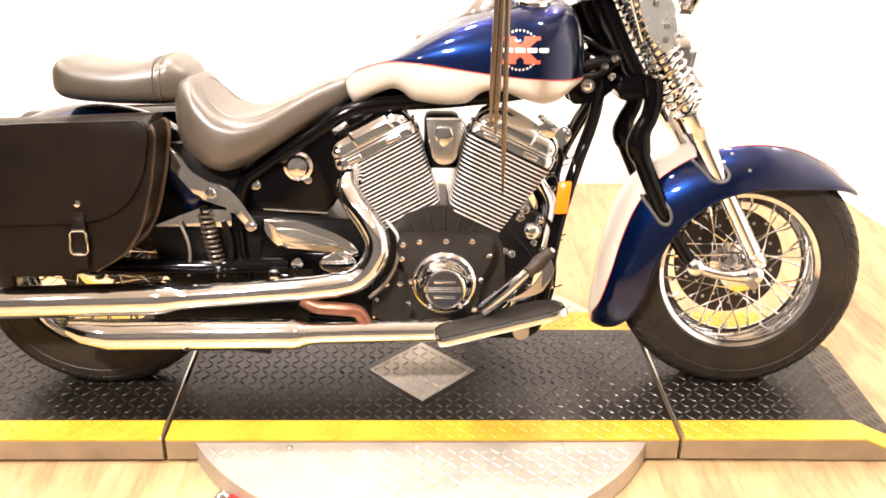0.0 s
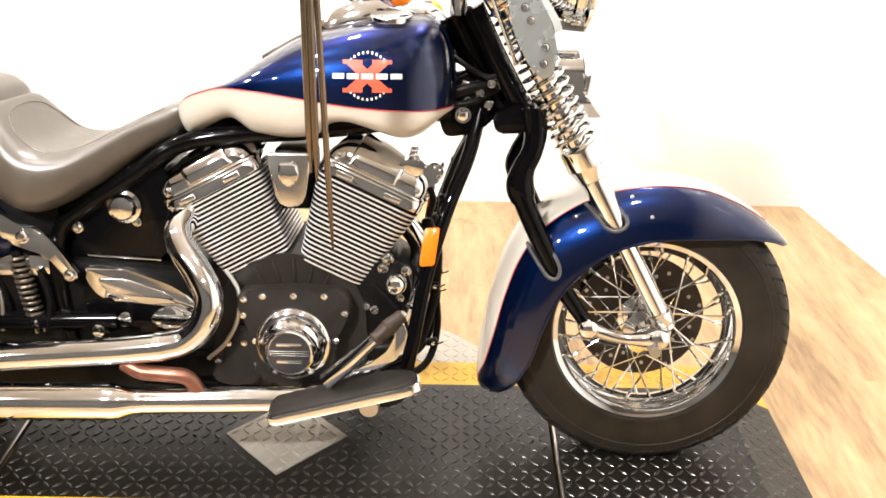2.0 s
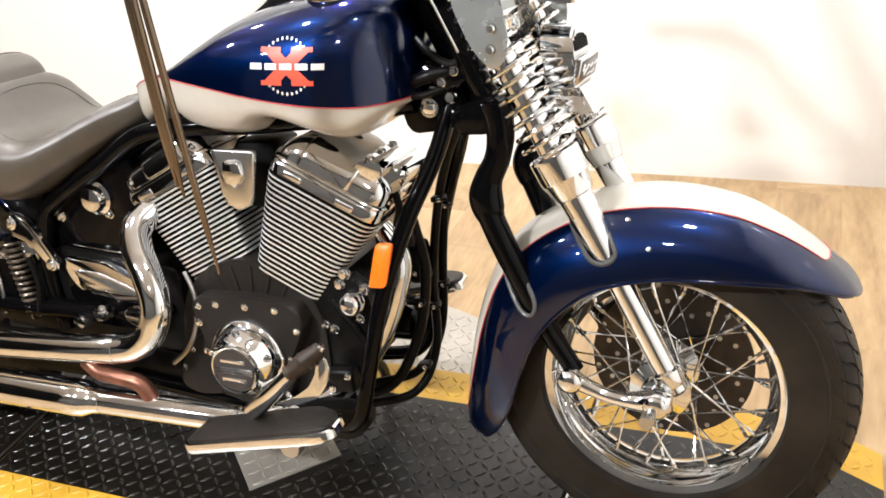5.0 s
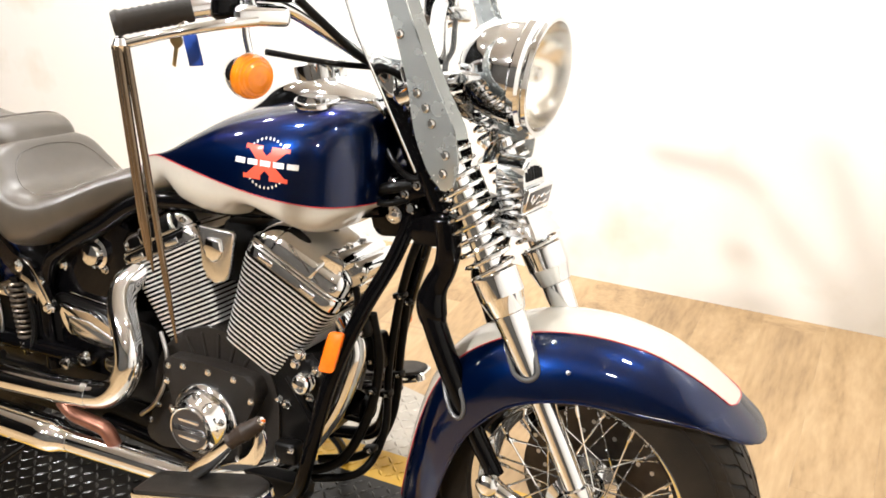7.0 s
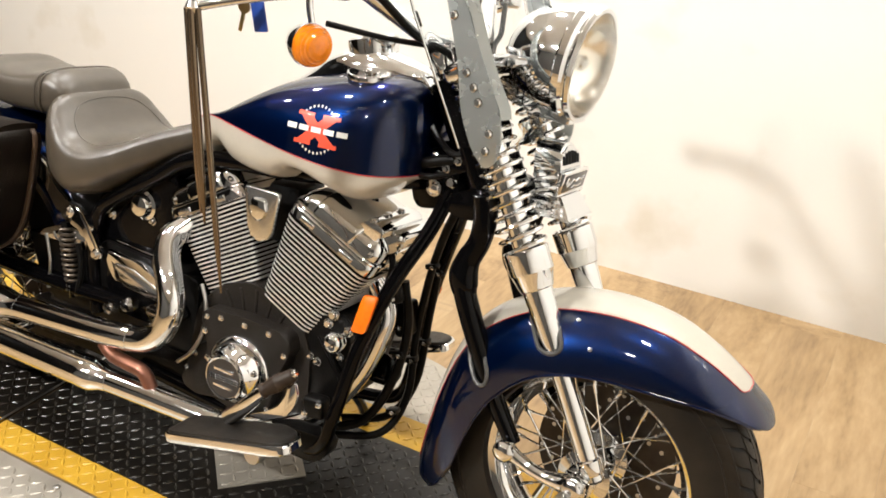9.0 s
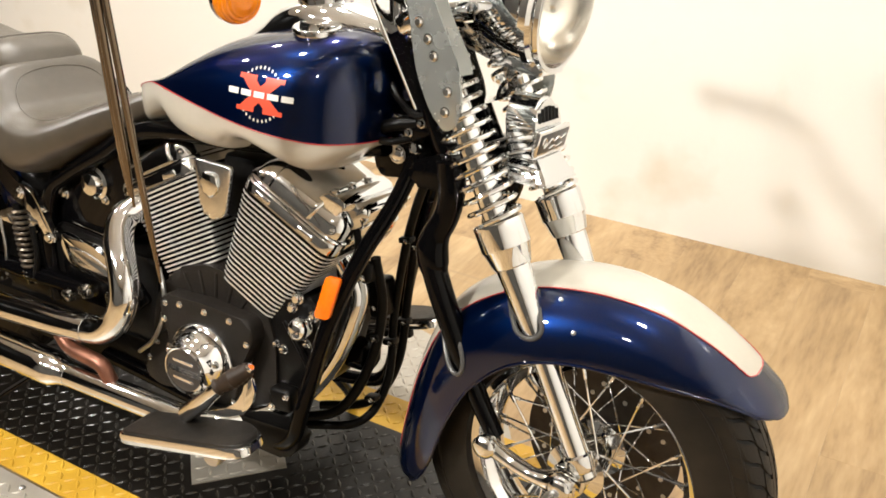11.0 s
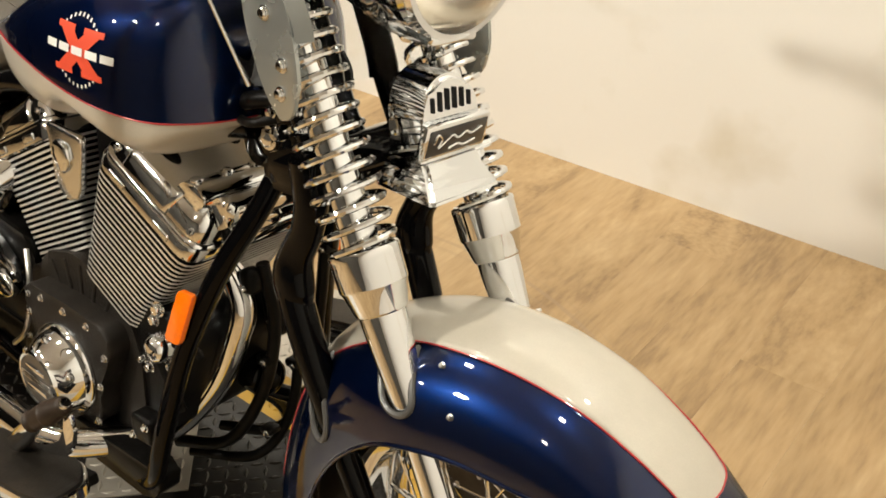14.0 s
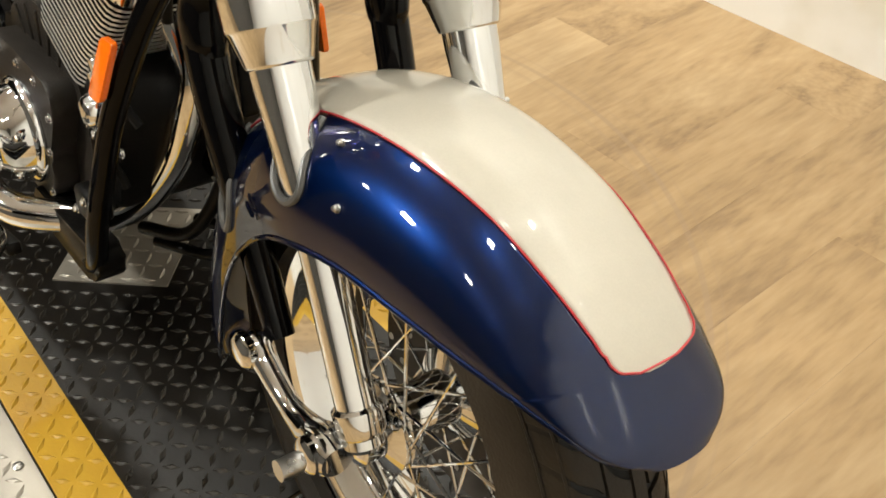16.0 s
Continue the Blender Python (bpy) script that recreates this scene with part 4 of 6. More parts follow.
lathe(bm, [(0.034, -0.11), (0.037, -0.105), (0.033, -0.09), (0.033, 0.09), (0.037, 0.105), (0.034, 0.11)], along(Vector((-0.362, 0, 0.835)), K_AXIS), 28)
neck = part("steering_head", bm, BLACK, bike, "black steering head tube")
for s in (-1, 1):
    bm = B()
    prism(bm, rounded([(-0.345, 0.79), (-0.325, 0.735), (-0.365, 0.700), (-0.430, 0.690), (-0.445, 0.735), (-0.425, 0.80), (-0.385, 0.82)], 0.015), s * 0.034, s * 0.044, 0.004)
    part("gusset", bm, BLACK, neck)
    bolt(neck, (-0.394, s * 0.044, 0.736), (0, s, 0), 0.012, 0.008)
    bm = B()
    box(bm, (0.05, 0.02, 0.012), Matrix.Translation((-0.375, s * 0.055, 0.795)) @ Matrix.Rotation(radians(20), 4, "Y"), 0.004)
    part("cable_clip", bm, CHROME, neck)
    bm = B()
    tube(bm, [(-0.43, s * 0.03, 0.86), (-0.39, s * 0.062, 0.835), (-0.345, s * 0.075, 0.815), (-0.315, s * 0.07, 0.83)], 0.006, 8)
    part("cable", bm, DARK, neck)

bm = B()
box(bm, (0.055, 0.030, 0.040), Matrix.Translation((-0.352, -0.052, 0.792)) @ Matrix.Rotation(radians(-28), 4, "Y"), 0.006, 2)
lock = part("lock_block", bm, BLACK, neck)
for p in ((-0.340, -0.067, 0.802), (-0.362, -0.067, 0.783), (-0.385, -0.050, 0.765)):
    bolt(lock, p, (0, -1, 0), 0.006, 0.007)
bm = B()
lathe(bm, [(0.009, 0), (0.010, 0.004), (0.010, 0.016), (0.007, 0.020), (0, 0.021)], along(Vector((-0.345, -0.060, 0.760)), (0, -1, 0.1)), 18)
part("chrome_plug", bm, CHROME, neck)

# -- horn
bm = B()
ho = []
for i in range(19):
    a = math.pi * i / 18
    ho.append((0.012 + 0.046 * math.cos(a), 0.818 + 0.048 * math.sin(a)))
ho = ho + [(-0.036, 0.775), (0.060, 0.775)]
lo = []
for (y, z), d in ((p, d) for d in (0, 1) for p in ho):
    lo.append(bm.verts.new((-0.152 - 0.052 * d + (0.818 - z) * 0.18, y, z)))
n = len(ho)
bm.faces.new(lo[:n])
bm.faces.new(lo[n:][::-1])
for i in range(n):
    bm.faces.new((lo[i], lo[n + i], lo[n + (i + 1) % n], lo[(i + 1) % n]))
bm.faces.ensure_lookup_table()
bmesh.ops.bevel(bm, geom=list(bm.faces[0].edges), offset=0.005, segments=3, affect="EDGES")
horn = part("horn", bm, CHROME, bike, "chrome waterfall horn with a black badge plate", STEER)
bm = B()
rings = []
for z, w, x0, x1 in ((0.778, 0.046, -0.205, -0.148), (0.768, 0.047, -0.205, -0.140), (0.755, 0.050, -0.208, -0.132), (0.742, 0.058, -0.210, -0.120), (0.736, 0.060, -0.210, -0.117)):
    rings.append([Vector((x0, 0.012 - w, z)), Vector((x1, 0.012 - w, z)), Vector((x1, 0.012 + w, z)), Vector((x0, 0.012 + w, z))])
ring_loft(bm, rings)
bmesh.ops.bevel(bm, geom=list(bm.edges), offset=0.005, segments=2, affect="EDGES")
part("horn_base", bm, CHROME, horn)
HP = Matrix.Translation((-0.1465, 0.012, 0.800)) @ Matrix.Rotation(radians(10), 4, "Y")
bm = B()
box(bm, (0.010, 0.108, 0.042), HP, 0.003)
part("badge_rim", bm, CHROME, horn)
bm = B()
box(bm, (0.012, 0.098, 0.033), HP, 0.002)
bp = part("badge_plate", bm, BADGE, horn, "black badge plate with a bright script line")
bm = B()
tube(bm, [tuple(HP @ Vector((0.0065, y, z))) for y, z in ((-0.040, 0.0), (-0.036, 0.010), (-0.028, 0.004), (-0.032, -0.006), (-0.018, 0.002), (-0.010, 0.006), (0.0, 0.001), (0.012, 0.006), (0.022, 0.002), (0.038, 0.007))], 0.0016, 6, n=5)
part("script_line", bm, CHROME, horn)
bm = B()
tube(bm, [tuple(HP @ Vector((0.0065, y, z))) for y, z in ((-0.014, -0.010), (0.0, -0.007), (0.012, -0.010), (0.030, -0.007))], 0.0014, 6, n=5)
part("script_line", bm, CHROME, horn)
# slots are near-black bars, the darkness inside them put in as colour
for i in range(6):
    y = 0.012 - 0.030 + i * 0.012
    h = 0.024 * math.sqrt(max(0.15, 1 - ((y - 0.012) / 0.042) ** 2))
    bm = B()
    box(bm, (0.006, 0.0032, h), Matrix.Translation((-0.1555, y, 0.828 + h / 2)) @ Matrix.Rotation(radians(-10), 4, "Y"), 0.001)
    part("louvre", bm, RECESS_SHADE, horn)

# -- headlamp
LA = Vector((0.985, 0.03, -0.10)).normalized()
LC = Vector((-0.150, 0.012, 1.003))
bm = B()
lathe(bm, [(0.0, -0.150), (0.03, -0.146), (0.062, -0.128), (0.085, -0.095), (0.095, -0.055), (0.097, -0.030), (0.101, -0.026), (0.101, -0.014), (0.096, -0.008), (0.100, -0.004), (0.102, 0.0), (0.099, 0.006), (0.092, 0.006)], along(LC, LA), 48, caps=False)
lampo = part("headlamp", bm, CHROME, bike, "large round chrome headlamp", STEER)
bm = B()
lathe(bm, [(0.092, 0.006), (0.075, 0.016), (0.045, 0.023), (0.0, 0.026)], along(LC, LA), 40, caps=False)
lens = part("lens", bm, GLASS, lampo, "clear ribbed headlamp glass")
lens.visible_shadow = False
bm = B()
lathe(bm, [(0.092, 0.004), (0.08, -0.03), (0.05, -0.06), (0.018, -0.075), (0.0, -0.075)], along(LC, LA), 40, caps=False)
part("reflector", bm, REFLECTOR, lampo, "silvered reflector bowl")
bm = B()
lathe(bm, [(0.012, -0.07), (0.012, -0.035), (0.008, -0.03), (0, -0.03)], along(LC, LA), 16)
part("bulb", bm, POLISHED, lampo)
bm = B()
prism(bm, rounded([(-0.215, 0.905), (-0.15, 0.90), (-0.16, 0.925), (-0.21, 0.93), (-0.30, 0.965), (-0.30, 0.93)], 0.01), -0.03, 0.045, 0.006)
part("lamp_bracket", bm, CHROME, lampo)

# -- windscreen: chrome side plates and a clear screen
for s in (-1, 1):
    y0 = s * 0.152
    def plate_y(z):
        return s * (0.150 + 0.02 * (0.93 - z))
    out = [(-0.243, 0.819), (-0.224, 0.828), (-0.215, 0.866), (-0.229, 0.925), (-0.267, 0.990), (-0.320, 1.090), (-0.360, 1.180), (-0.395, 1.260), (-0.412, 1.254), (-0.378, 1.150), (-0.344, 1.060), (-0.317, 0.985), (-0.299, 0.905), (-0.272, 0.850)]
    bm = B()
    prism(bm, rounded(out, 0.018, 3), y0 - 0.0025, y0 + 0.0025, 0.0015)
    wp = part("windscreen_side_plate", bm, SCREENPLATE, bike, "bright metal windscreen side plate with dome bolts", STEER)
    for x, z in ((-0.297, 0.972), (-0.268, 0.927), (-0.240, 0.880), (-0.280, 0.950), (-0.242, 0.850), (-0.334, 1.06)):
        bolt(wp, (x, y0 + s * 0.0025, z), (0, s, 0), 0.006 if x != -0.289 else 0.004, 0.006)
for s in (-1, 1):
    bm = B()
    rings = []
    for x, z in smooth_path([(-0.224, 0.905), (-0.232, 0.928), (-0.269, 0.988), (-0.317, 1.090), (-0.357, 1.180), (-0.391, 1.255)], 4):
        w = 0.014
        p, q = Vector((x, s * 0.152, z)), Vector((x + w, s * (0.152 - w * 0.9), z + 0.004))
        nrm = Vector((q - p).to_tuple()).cross(Vector((0.3, 0, -1))).normalized() * 0.0015
        rings.append([p - nrm, p + nrm, q + nrm, q - nrm])
    ring_loft(bm, rings)
    part("screen_bracket", bm, SCREENPLATE, bike, "curved metal strip along the windscreen", STEER)
bm = B()
rows = []
for i in range(15):
    t = i / 14
    z = 0.845 + 0.50 * t
    xm = -0.245 - 0.36 * (z - 0.845)
    half = 0.155 + 0.06 * min(1, t * 2.2)
    rows.append([Vector((xm - 0.048 * (abs(q) ** 2) * (1 + 0.4 * t), half * q, z)) for q in [k / 10 - 1 for k in range(21)]])
ring_loft(bm, rows, closed=False)
ws = part("windscreen", bm, ACRYLIC, bike, "clear acrylic windscreen", STEER)
ws.modifiers.new("thickness", "SOLIDIFY").thickness = 0.003
ws.visible_shadow = False
for s in (0, 20):
    bm = B()
    tube(bm, [tuple(r[s]) for r in rows], 0.0022, 8, smooth=False)
    part("screen_edge", bm, POLISHED, ws, "polished clear screen edge")

# -- frame
for s in (-1, 1):
    bm = B()
    tube(bm, [(-0.360, s * 0.03, 0.745), (-0.381, s * 0.062, 0.660), (-0.418, s * 0.098, 0.567), (-0.447, s * 0.121, 0.480), (-0.468, s * 0.138, 0.400), (-0.492, s * 0.156, 0.270), (-0.515, s * 0.158, 0.190), (-0.58, s * 0.145, 0.165), (-0.80, s * 0.115, 0.160), (-1.05, s * 0.11, 0.175)], 0.0148, 16)
    part("down_tube", bm, BLACK, bike, "gloss black frame down tube")
    bm = B()
    tube(bm, [(-0.42, s * 0.045, 0.745), (-0.55, s * 0.065, 0.722), (-0.70, s * 0.075, 0.704), (-0.93, s * 0.085, 0.682), (-1.05, s * 0.092, 0.612), (-1.15, s * 0.098, 0.548), (-1.20, s * 0.10, 0.50), (-1.215, s * 0.10, 0.40), (-1.20, s * 0.10, 0.26)], 0.018, 16)
    part("seat_rail", bm, BLACK, bike, "gloss black seat rail")
    bm = B()
    tube(bm, [(-1.10, s * 0.105, 0.31), (-1.30, s * 0.12, 0.31), (-1.56, s * 0.125, 0.312)], 0.020, 12)
    part("swingarm", bm, BLACK, bike, "black swingarm tube")
    bm = B()
    prism(bm, rounded([(-0.466, 0.524), (-0.436, 0.526), (-0.446, 0.454), (-0.476, 0.452)], 0.005), s * 0.137, s * 0.145, 0.0015)
    for v in bm.verts:
        v.co.y += s * (0.49 - v.co.z) * 0.25
    part("side_reflector", bm, AMBER, bike, "orange side reflector on the down tube")
bm = B()
tube(bm, [(-0.36, 0, 0.80), (-0.55, 0, 0.76), (-0.80, 0, 0.735), (-0.98, 0, 0.68)], 0.028, 14)
part("backbone", bm, BLACK, bike)

# black box and covers under the seat
bm = B()
prism(bm, rounded([(-0.975, 0.60), (-1.00, 0.645), (-1.055, 0.612), (-1.18, 0.535), (-1.215, 0.50), (-1.215, 0.43), (-1.165, 0.425), (-1.02, 0.425), (-0.975, 0.47)], 0.02), -0.088, 0.088, 0.012, 3)
tankbox = part("oil_tank", bm, BLACK, bike, "gloss black oil tank under the seat")
bm = B()
lathe(bm, [(0.034, 0), (0.034, 0.010), (0.027, 0.013), (0.025, 0.020), (0.022, 0.026), (0.0, 0.030)], along(Vector((-1.071, -0.086, 0.548)), (0, -1, 0)), 28)
part("filler_plug", bm, CHROME, tankbox, "domed chrome filler plug")
bolt(tankbox, (-1.172, -0.088, 0.502), r=0.009, h=0.008)
bolt(tankbox, (-1.05, -0.088, 0.515), r=0.007, h=0.008)
bm = B()
box(bm, (0.15, 0.004, 0.004), Matrix.Translation((-1.08, -0.091, 0.44)) @ Matrix.Rotation(radians(3), 4, "Y"), 0.001)
part("trim_line", bm, CHROME, tankbox)
bm = B()
prism(bm, rounded([(-1.158, 0.424), (-1.06, 0.414), (-0.95, 0.370), (-0.915, 0.335), (-0.955, 0.300), (-1.02, 0.285), (-1.14, 0.280), (-1.165, 0.35)], 0.012, 3), -0.110, -0.096, 0.004, 3)
cov = part("swingarm_cover", bm, BLACK, bike, "black side cover edged with swept chrome")
bm = B()
prism(bm, rounded([(-1.156, 0.431), (-1.06, 0.423), (-0.98, 0.392), (-0.94, 0.366), (-0.925, 0.335), (-0.965, 0.345), (-1.030, 0.352), (-1.075, 0.357), (-1.108, 0.357), (-1.132, 0.372), (-1.148, 0.396)], 0.012, 3), -0.124, -0.104, 0.008, 4)
part("chrome_sweep", bm, CHROME, cov, "swept chrome panel")
bm = B()
prism(bm, rounded([(-1.128, 0.408), (-1.07, 0.404), (-1.00, 0.380), (-0.965, 0.362), (-1.03, 0.366), (-1.09, 0.370), (-1.118, 0.384)], 0.012, 3), -0.127, -0.120, 0.003, 3)
part("sweep_panel", bm, POLISHED, cov)
bm = B()
prism(bm, [(-0.98 + 0.045 * math.cos(a), 0.322 + 0.026 * math.sin(a)) for a in [2 * math.pi * i / 24 for i in range(24)]], -0.130, -0.112, 0.006, 3)
part("oval_cap", bm, CHROME, cov)
for x, z, r in ((-1.074, 0.322, 0.017), (-1.129, 0.298, 0.016)):
    bm = B()
    lathe(bm, [(r, 0), (r, 0.022), (r * 0.8, 0.030), (0, 0.032)], along(Vector((x, -0.112, z)), (0, -1, 0)), 24)
    part("pivot_bolt", bm, CHROME, cov)
bm = B()
prism(bm, rounded([(-0.90, 0.42), (-1.20, 0.44), (-1.24, 0.30), (-1.20, 0.20), (-0.90, 0.20)], 0.03), -0.10, 0.10, 0.01)
part("gearbox", bm, DARK, bike, "black gearbox casing")
bm = B()
prism(bm, rounded([(-0.90, 0.24), (-1.42, 0.24), (-1.44, 0.19), (-1.40, 0.155), (-0.90, 0.15)], 0.02), -0.105, 0.105, 0.01)
part("lower_cradle", bm, DARK, bike, "black frame cradle between the mufflers")

# chrome fender strut and rear details
bm = B()
prism(bm, rounded([(-1.50, 0.615), (-1.40, 0.613), (-1.345, 0.590), (-1.312, 0.540), (-1.27, 0.513), (-1.235, 0.508), (-1.205, 0.475), (-1.163, 0.410), (-1.172, 0.398), (-1.192, 0.410), (-1.225, 0.452), (-1.265, 0.465), (-1.30, 0.478), (-1.325, 0.508), (-1.355, 0.545), (-1.41, 0.570), (-1.50, 0.575)], 0.012, 3), -0.128, -0.114, 0.006, 3)
strut = part("fender_strut", bm, CHROME, bike, "curved chrome fender strut")
bolt(strut, (-1.268, -0.128, 0.492), r=0.011, h=0.008)
bolt(strut, (-1.181, -0.128, 0.412), r=0.009, h=0.008)
bm = B()
ax0, ax1 = Vector((-1.288, -0.118, 0.445)), Vector((-1.262, -0.118, 0.315))
dv = (ax1 - ax0)
a, b = frame_of(dv)
tube(bm, [tuple(ax0 + dv * (i / 180) + (a * math.cos(i * 2 * math.pi * 11 / 180) + b * math.sin(i * 2 * math.pi * 11 / 180)) * 0.0155) for i in range(181)], 0.0042, 7, smooth=False)
sh = part("shock_spring", bm, COIL, bike, "grey coil spring of the shock absorber")
bm = B()
lathe(bm, [(0.010, 0), (0.010, 0.15)], along(ax0 - dv * 0.1, dv), 14)
part("damper", bm, DARK, sh)
bm = B()
lathe(bm, [(0.020, 0), (0.020, 0.012), (0.013, 0.016), (0.013, 0.03)], along(ax1, dv), 18)
part("spring_seat", bm, CHROME, sh)
bm = B()
prism(bm, rounded([(-1.42, 0.405), (-1.30, 0.450), (-1.23, 0.445), (-1.225, 0.405)], 0.008), -0.112, -0.104, 0.003)
part("side_plate", bm, CHROME, bike, "small chrome side plate")
bm = B()
tube(bm, [(-1.345, -0.125, 0.42), (-1.325, -0.13, 0.36), (-1.33, -0.13, 0.29)], 0.004, 8)
part("hose", bm, STEEL, bike)
bm = B()
tube(bm, [(-1.245, -0.12, 0.42), (-1.228, -0.125, 0.36), (-1.235, -0.13, 0.305)], 0.007, 8)
part("hose", bm, DARK, bike)

# black inner panel ahead of the rear wheel
bm = B()
prism(bm, rounded([(-1.20, 0.56), (-1.31, 0.60), (-1.42, 0.60), (-1.44, 0.42), (-1.38, 0.25), (-1.20, 0.25)], 0.03), -0.098, 0.098, 0.01)
part("inner_panel", bm, DARK, bike, "black inner panel behind the gearbox")
# rear fender
RF = []
for i in range(23):
    a = radians(30 + 118 * i / 22)
    RF.append((-1.560 + 0.372 * math.cos(a), 0.305 + 0.372 * math.sin(a)))
bm = B()
rings = []
for x, z in RF:
    d = Vector((x + 1.56, 0, z - 0.305)).normalized()
    rings.append([Vector((x, 0, z)) - d * (0.10 * (1 - math.sin(math.pi * k / 16) ** 0.7)) + Vector((0, -0.118 * math.cos(math.pi * k / 16), 0)) for k in range(17)])
ring_loft(bm, rings, closed=False)
rf = part("rear_fender", bm, BLUE, bike, "dark blue metallic rear fender")
rf.modifiers.new("thickness", "SOLIDIFY").thickness = 0.003

# saddlebags
def saddlebag(s):
    face = rounded([(-1.780, 0.640), (-1.60, 0.652), (-1.362, 0.668), (-1.352, 0.640), (-1.368, 0.540), (-1.392, 0.447), (-1.430, 0.385), (-1.500, 0.340), (-1.60, 0.330), (-1.76, 0.332), (-1.80, 0.42), (-1.80, 0.58)], 0.03, 4)
    bm = B()
    prism(bm, face, s * 0.130, s * 0.268, 0.016, 4)
    bag = part("saddlebag", bm, BAG, bike, "dark brown leather saddlebag with a buckled flap")
    fl = rounded([(-1.795, 0.655), (-1.60, 0.668), (-1.368, 0.676), (-1.362, 0.645), (-1.378, 0.560), (-1.405, 0.510), (-1.450, 0.470), (-1.52, 0.452), (-1.79, 0.445), (-1.81, 0.52)], 0.03, 4)
    bm = B()
    prism(bm, fl, s * 0.262, s * 0.276, 0.006, 3)
    part("flap", bm, BAG, bag, "smooth leather flap")
    bm = B()
    tube(bm, [(x, s * 0.258, z) for x, z in ((-1.364, 0.665), (-1.356, 0.64), (-1.371, 0.54), (-1.395, 0.447), (-1.432, 0.388), (-1.500, 0.344))], 0.006, 8)
    part("welt", bm, TAN, bag, "scuffed tan leather welt")
    bm = B()
    tube(bm, [(x, s * 0.15, z) for x, z in ((-1.360, 0.665), (-1.350, 0.64), (-1.366, 0.54), (-1.39, 0.447), (-1.428, 0.388), (-1.500, 0.342))], 0.006, 8)
    part("welt", bm, TAN, bag)
    bm = B()
    rings = []
    for i in range(9):
        t = i / 8
        z = 0.674 - 0.012 * t
        y = s * (0.130 + 0.140 * t)
        rings.append([Vector((-1.79, y, z - 0.02 + 0.012 * math.sin(math.pi * t))), Vector((-1.366, y, z + 0.012 * math.sin(math.pi * t))), Vector((-1.366, y, z - 0.012)), Vector((-1.79, y, z - 0.032))])
    ring_loft(bm, rings)
    part("lid", bm, BAG, bag)
    bm = B()
    prism(bm, rounded([(-1.535, 0.478), (-1.508, 0.478), (-1.508, 0.352), (-1.535, 0.352)], 0.006), s * 0.268, s * 0.282, 0.003)
    part("strap", bm, BAG, bag)
    bm = B()
    w, h, c = 0.018, 0.026, (-1.523, 0.413)
    tube(bm, [(c[0] + w * q, s * 0.284, c[1] + h * r) for q, r in ((-0.7, -1), (-1, -0.75), (-1, 0.75), (-0.7, 1), (0.7, 1), (1, 0.75), (1, -0.75), (0.7, -1), (-0.7, -1))], 0.0032, 8, smooth=False)
    part("buckle", bm, CHROME, bag, "square chrome buckle")
    bm = B()
    lathe(bm, [(0.008, 0), (0.007, 0.004), (0, 0.006)], along(Vector((-1.521, s * 0.276, 0.497)), (0, s, 0)), 14)
    part("rivet", bm, CHROME, bag)
    return bag


saddlebag(-1)
far_bag = saddlebag(1)
far_bag.location.z = -0.03

# -- engine
bm = B()
prism(bm, rounded([(-0.905, 0.215), (-0.885, 0.36), (-0.85, 0.43), (-0.74, 0.47), (-0.62, 0.43), (-0.585, 0.36), (-0.58, 0.215), (-0.66, 0.165), (-0.86, 0.165)], 0.04), -0.120, 0.130, 0.02, 3)
eng = part("crankcase", bm, CASE, bike, "black engine crankcase")
bm = B()
prism(bm, rounded([(-0.845, 0.372), (-0.830, 0.395), (-0.73, 0.402), (-0.622, 0.397), (-0.608, 0.365), (-0.630, 0.315), (-0.648, 0.285), (-0.645, 0.235), (-0.665, 0.205), (-0.70, 0.190), (-0.775, 0.188), (-0.805, 0.205), (-0.812, 0.29)], 0.02, 3), -0.155, -0.11, 0.007, 3)
gc = part("cam_cover", bm, CASE, bike, "dark cam cover with bright screws")
bm = B()
prism(bm, rounded([(-0.80, 0.19), (-0.81, 0.30), (-0.845, 0.31), (-0.875, 0.285), (-0.905, 0.195), (-0.86, 0.18)], 0.015), -0.140, -0.11, 0.006, 3)
part("rear_cover", bm, CASE, gc)
for x, z in ((-0.826, 0.377), (-0.788, 0.384), (-0.726, 0.386), (-0.665, 0.386), (-0.624, 0.350), (-0.642, 0.291), (-0.656, 0.219), (-0.829, 0.343), (-0.806, 0.287)):
    bolt(gc, (x, -0.155, z), r=0.0052, h=0.005)
for x, z in ((-0.865, 0.275), (-0.833, 0.276), (-0.888, 0.235), (-0.81, 0.228)):
    bolt(gc, (x, -0.140, z), r=0.0048, h=0.005)
for i in range(5):
    a = radians(60 + i * 15)
    bm = B()
    box(bm, (0.007, 0.02, 0.050), Matrix.Translation((-0.728 + 0.135 * math.cos(a), -0.1125, 0.298 + 0.13 * math.sin(a))) @ Matrix.Rotation(a - math.pi / 2, 4, "Y").inverted(), 0.002)
    part("rib", bm, CASE, eng)
DC = Vector((-0.729, -0.150, 0.285))
bm = B()
lathe(bm, [(0.074, 0), (0.0765, 0.004), (0.0765, 0.012), (0.0735, 0.016), (0.0675, 0.019), (0.0640, 0.030), (0.0560, 0.043), (0.0490, 0.051), (0.0480, 0.058), (0.0455, 0.0600), (0.0430, 0.0590), (0.0425, 0.0560), (0, 0.056)], along(DC, (0, -1, 0)), 48)
db = part("derby_cover", bm, CHROME, bike, "domed chrome points cover")
bm = B()
lathe(bm, [(0.0415, 0), (0.0415, 0.002), (0, 0.002)], along(DC + Vector((0, -0.056, 0)), (0, -1, 0)), 36)
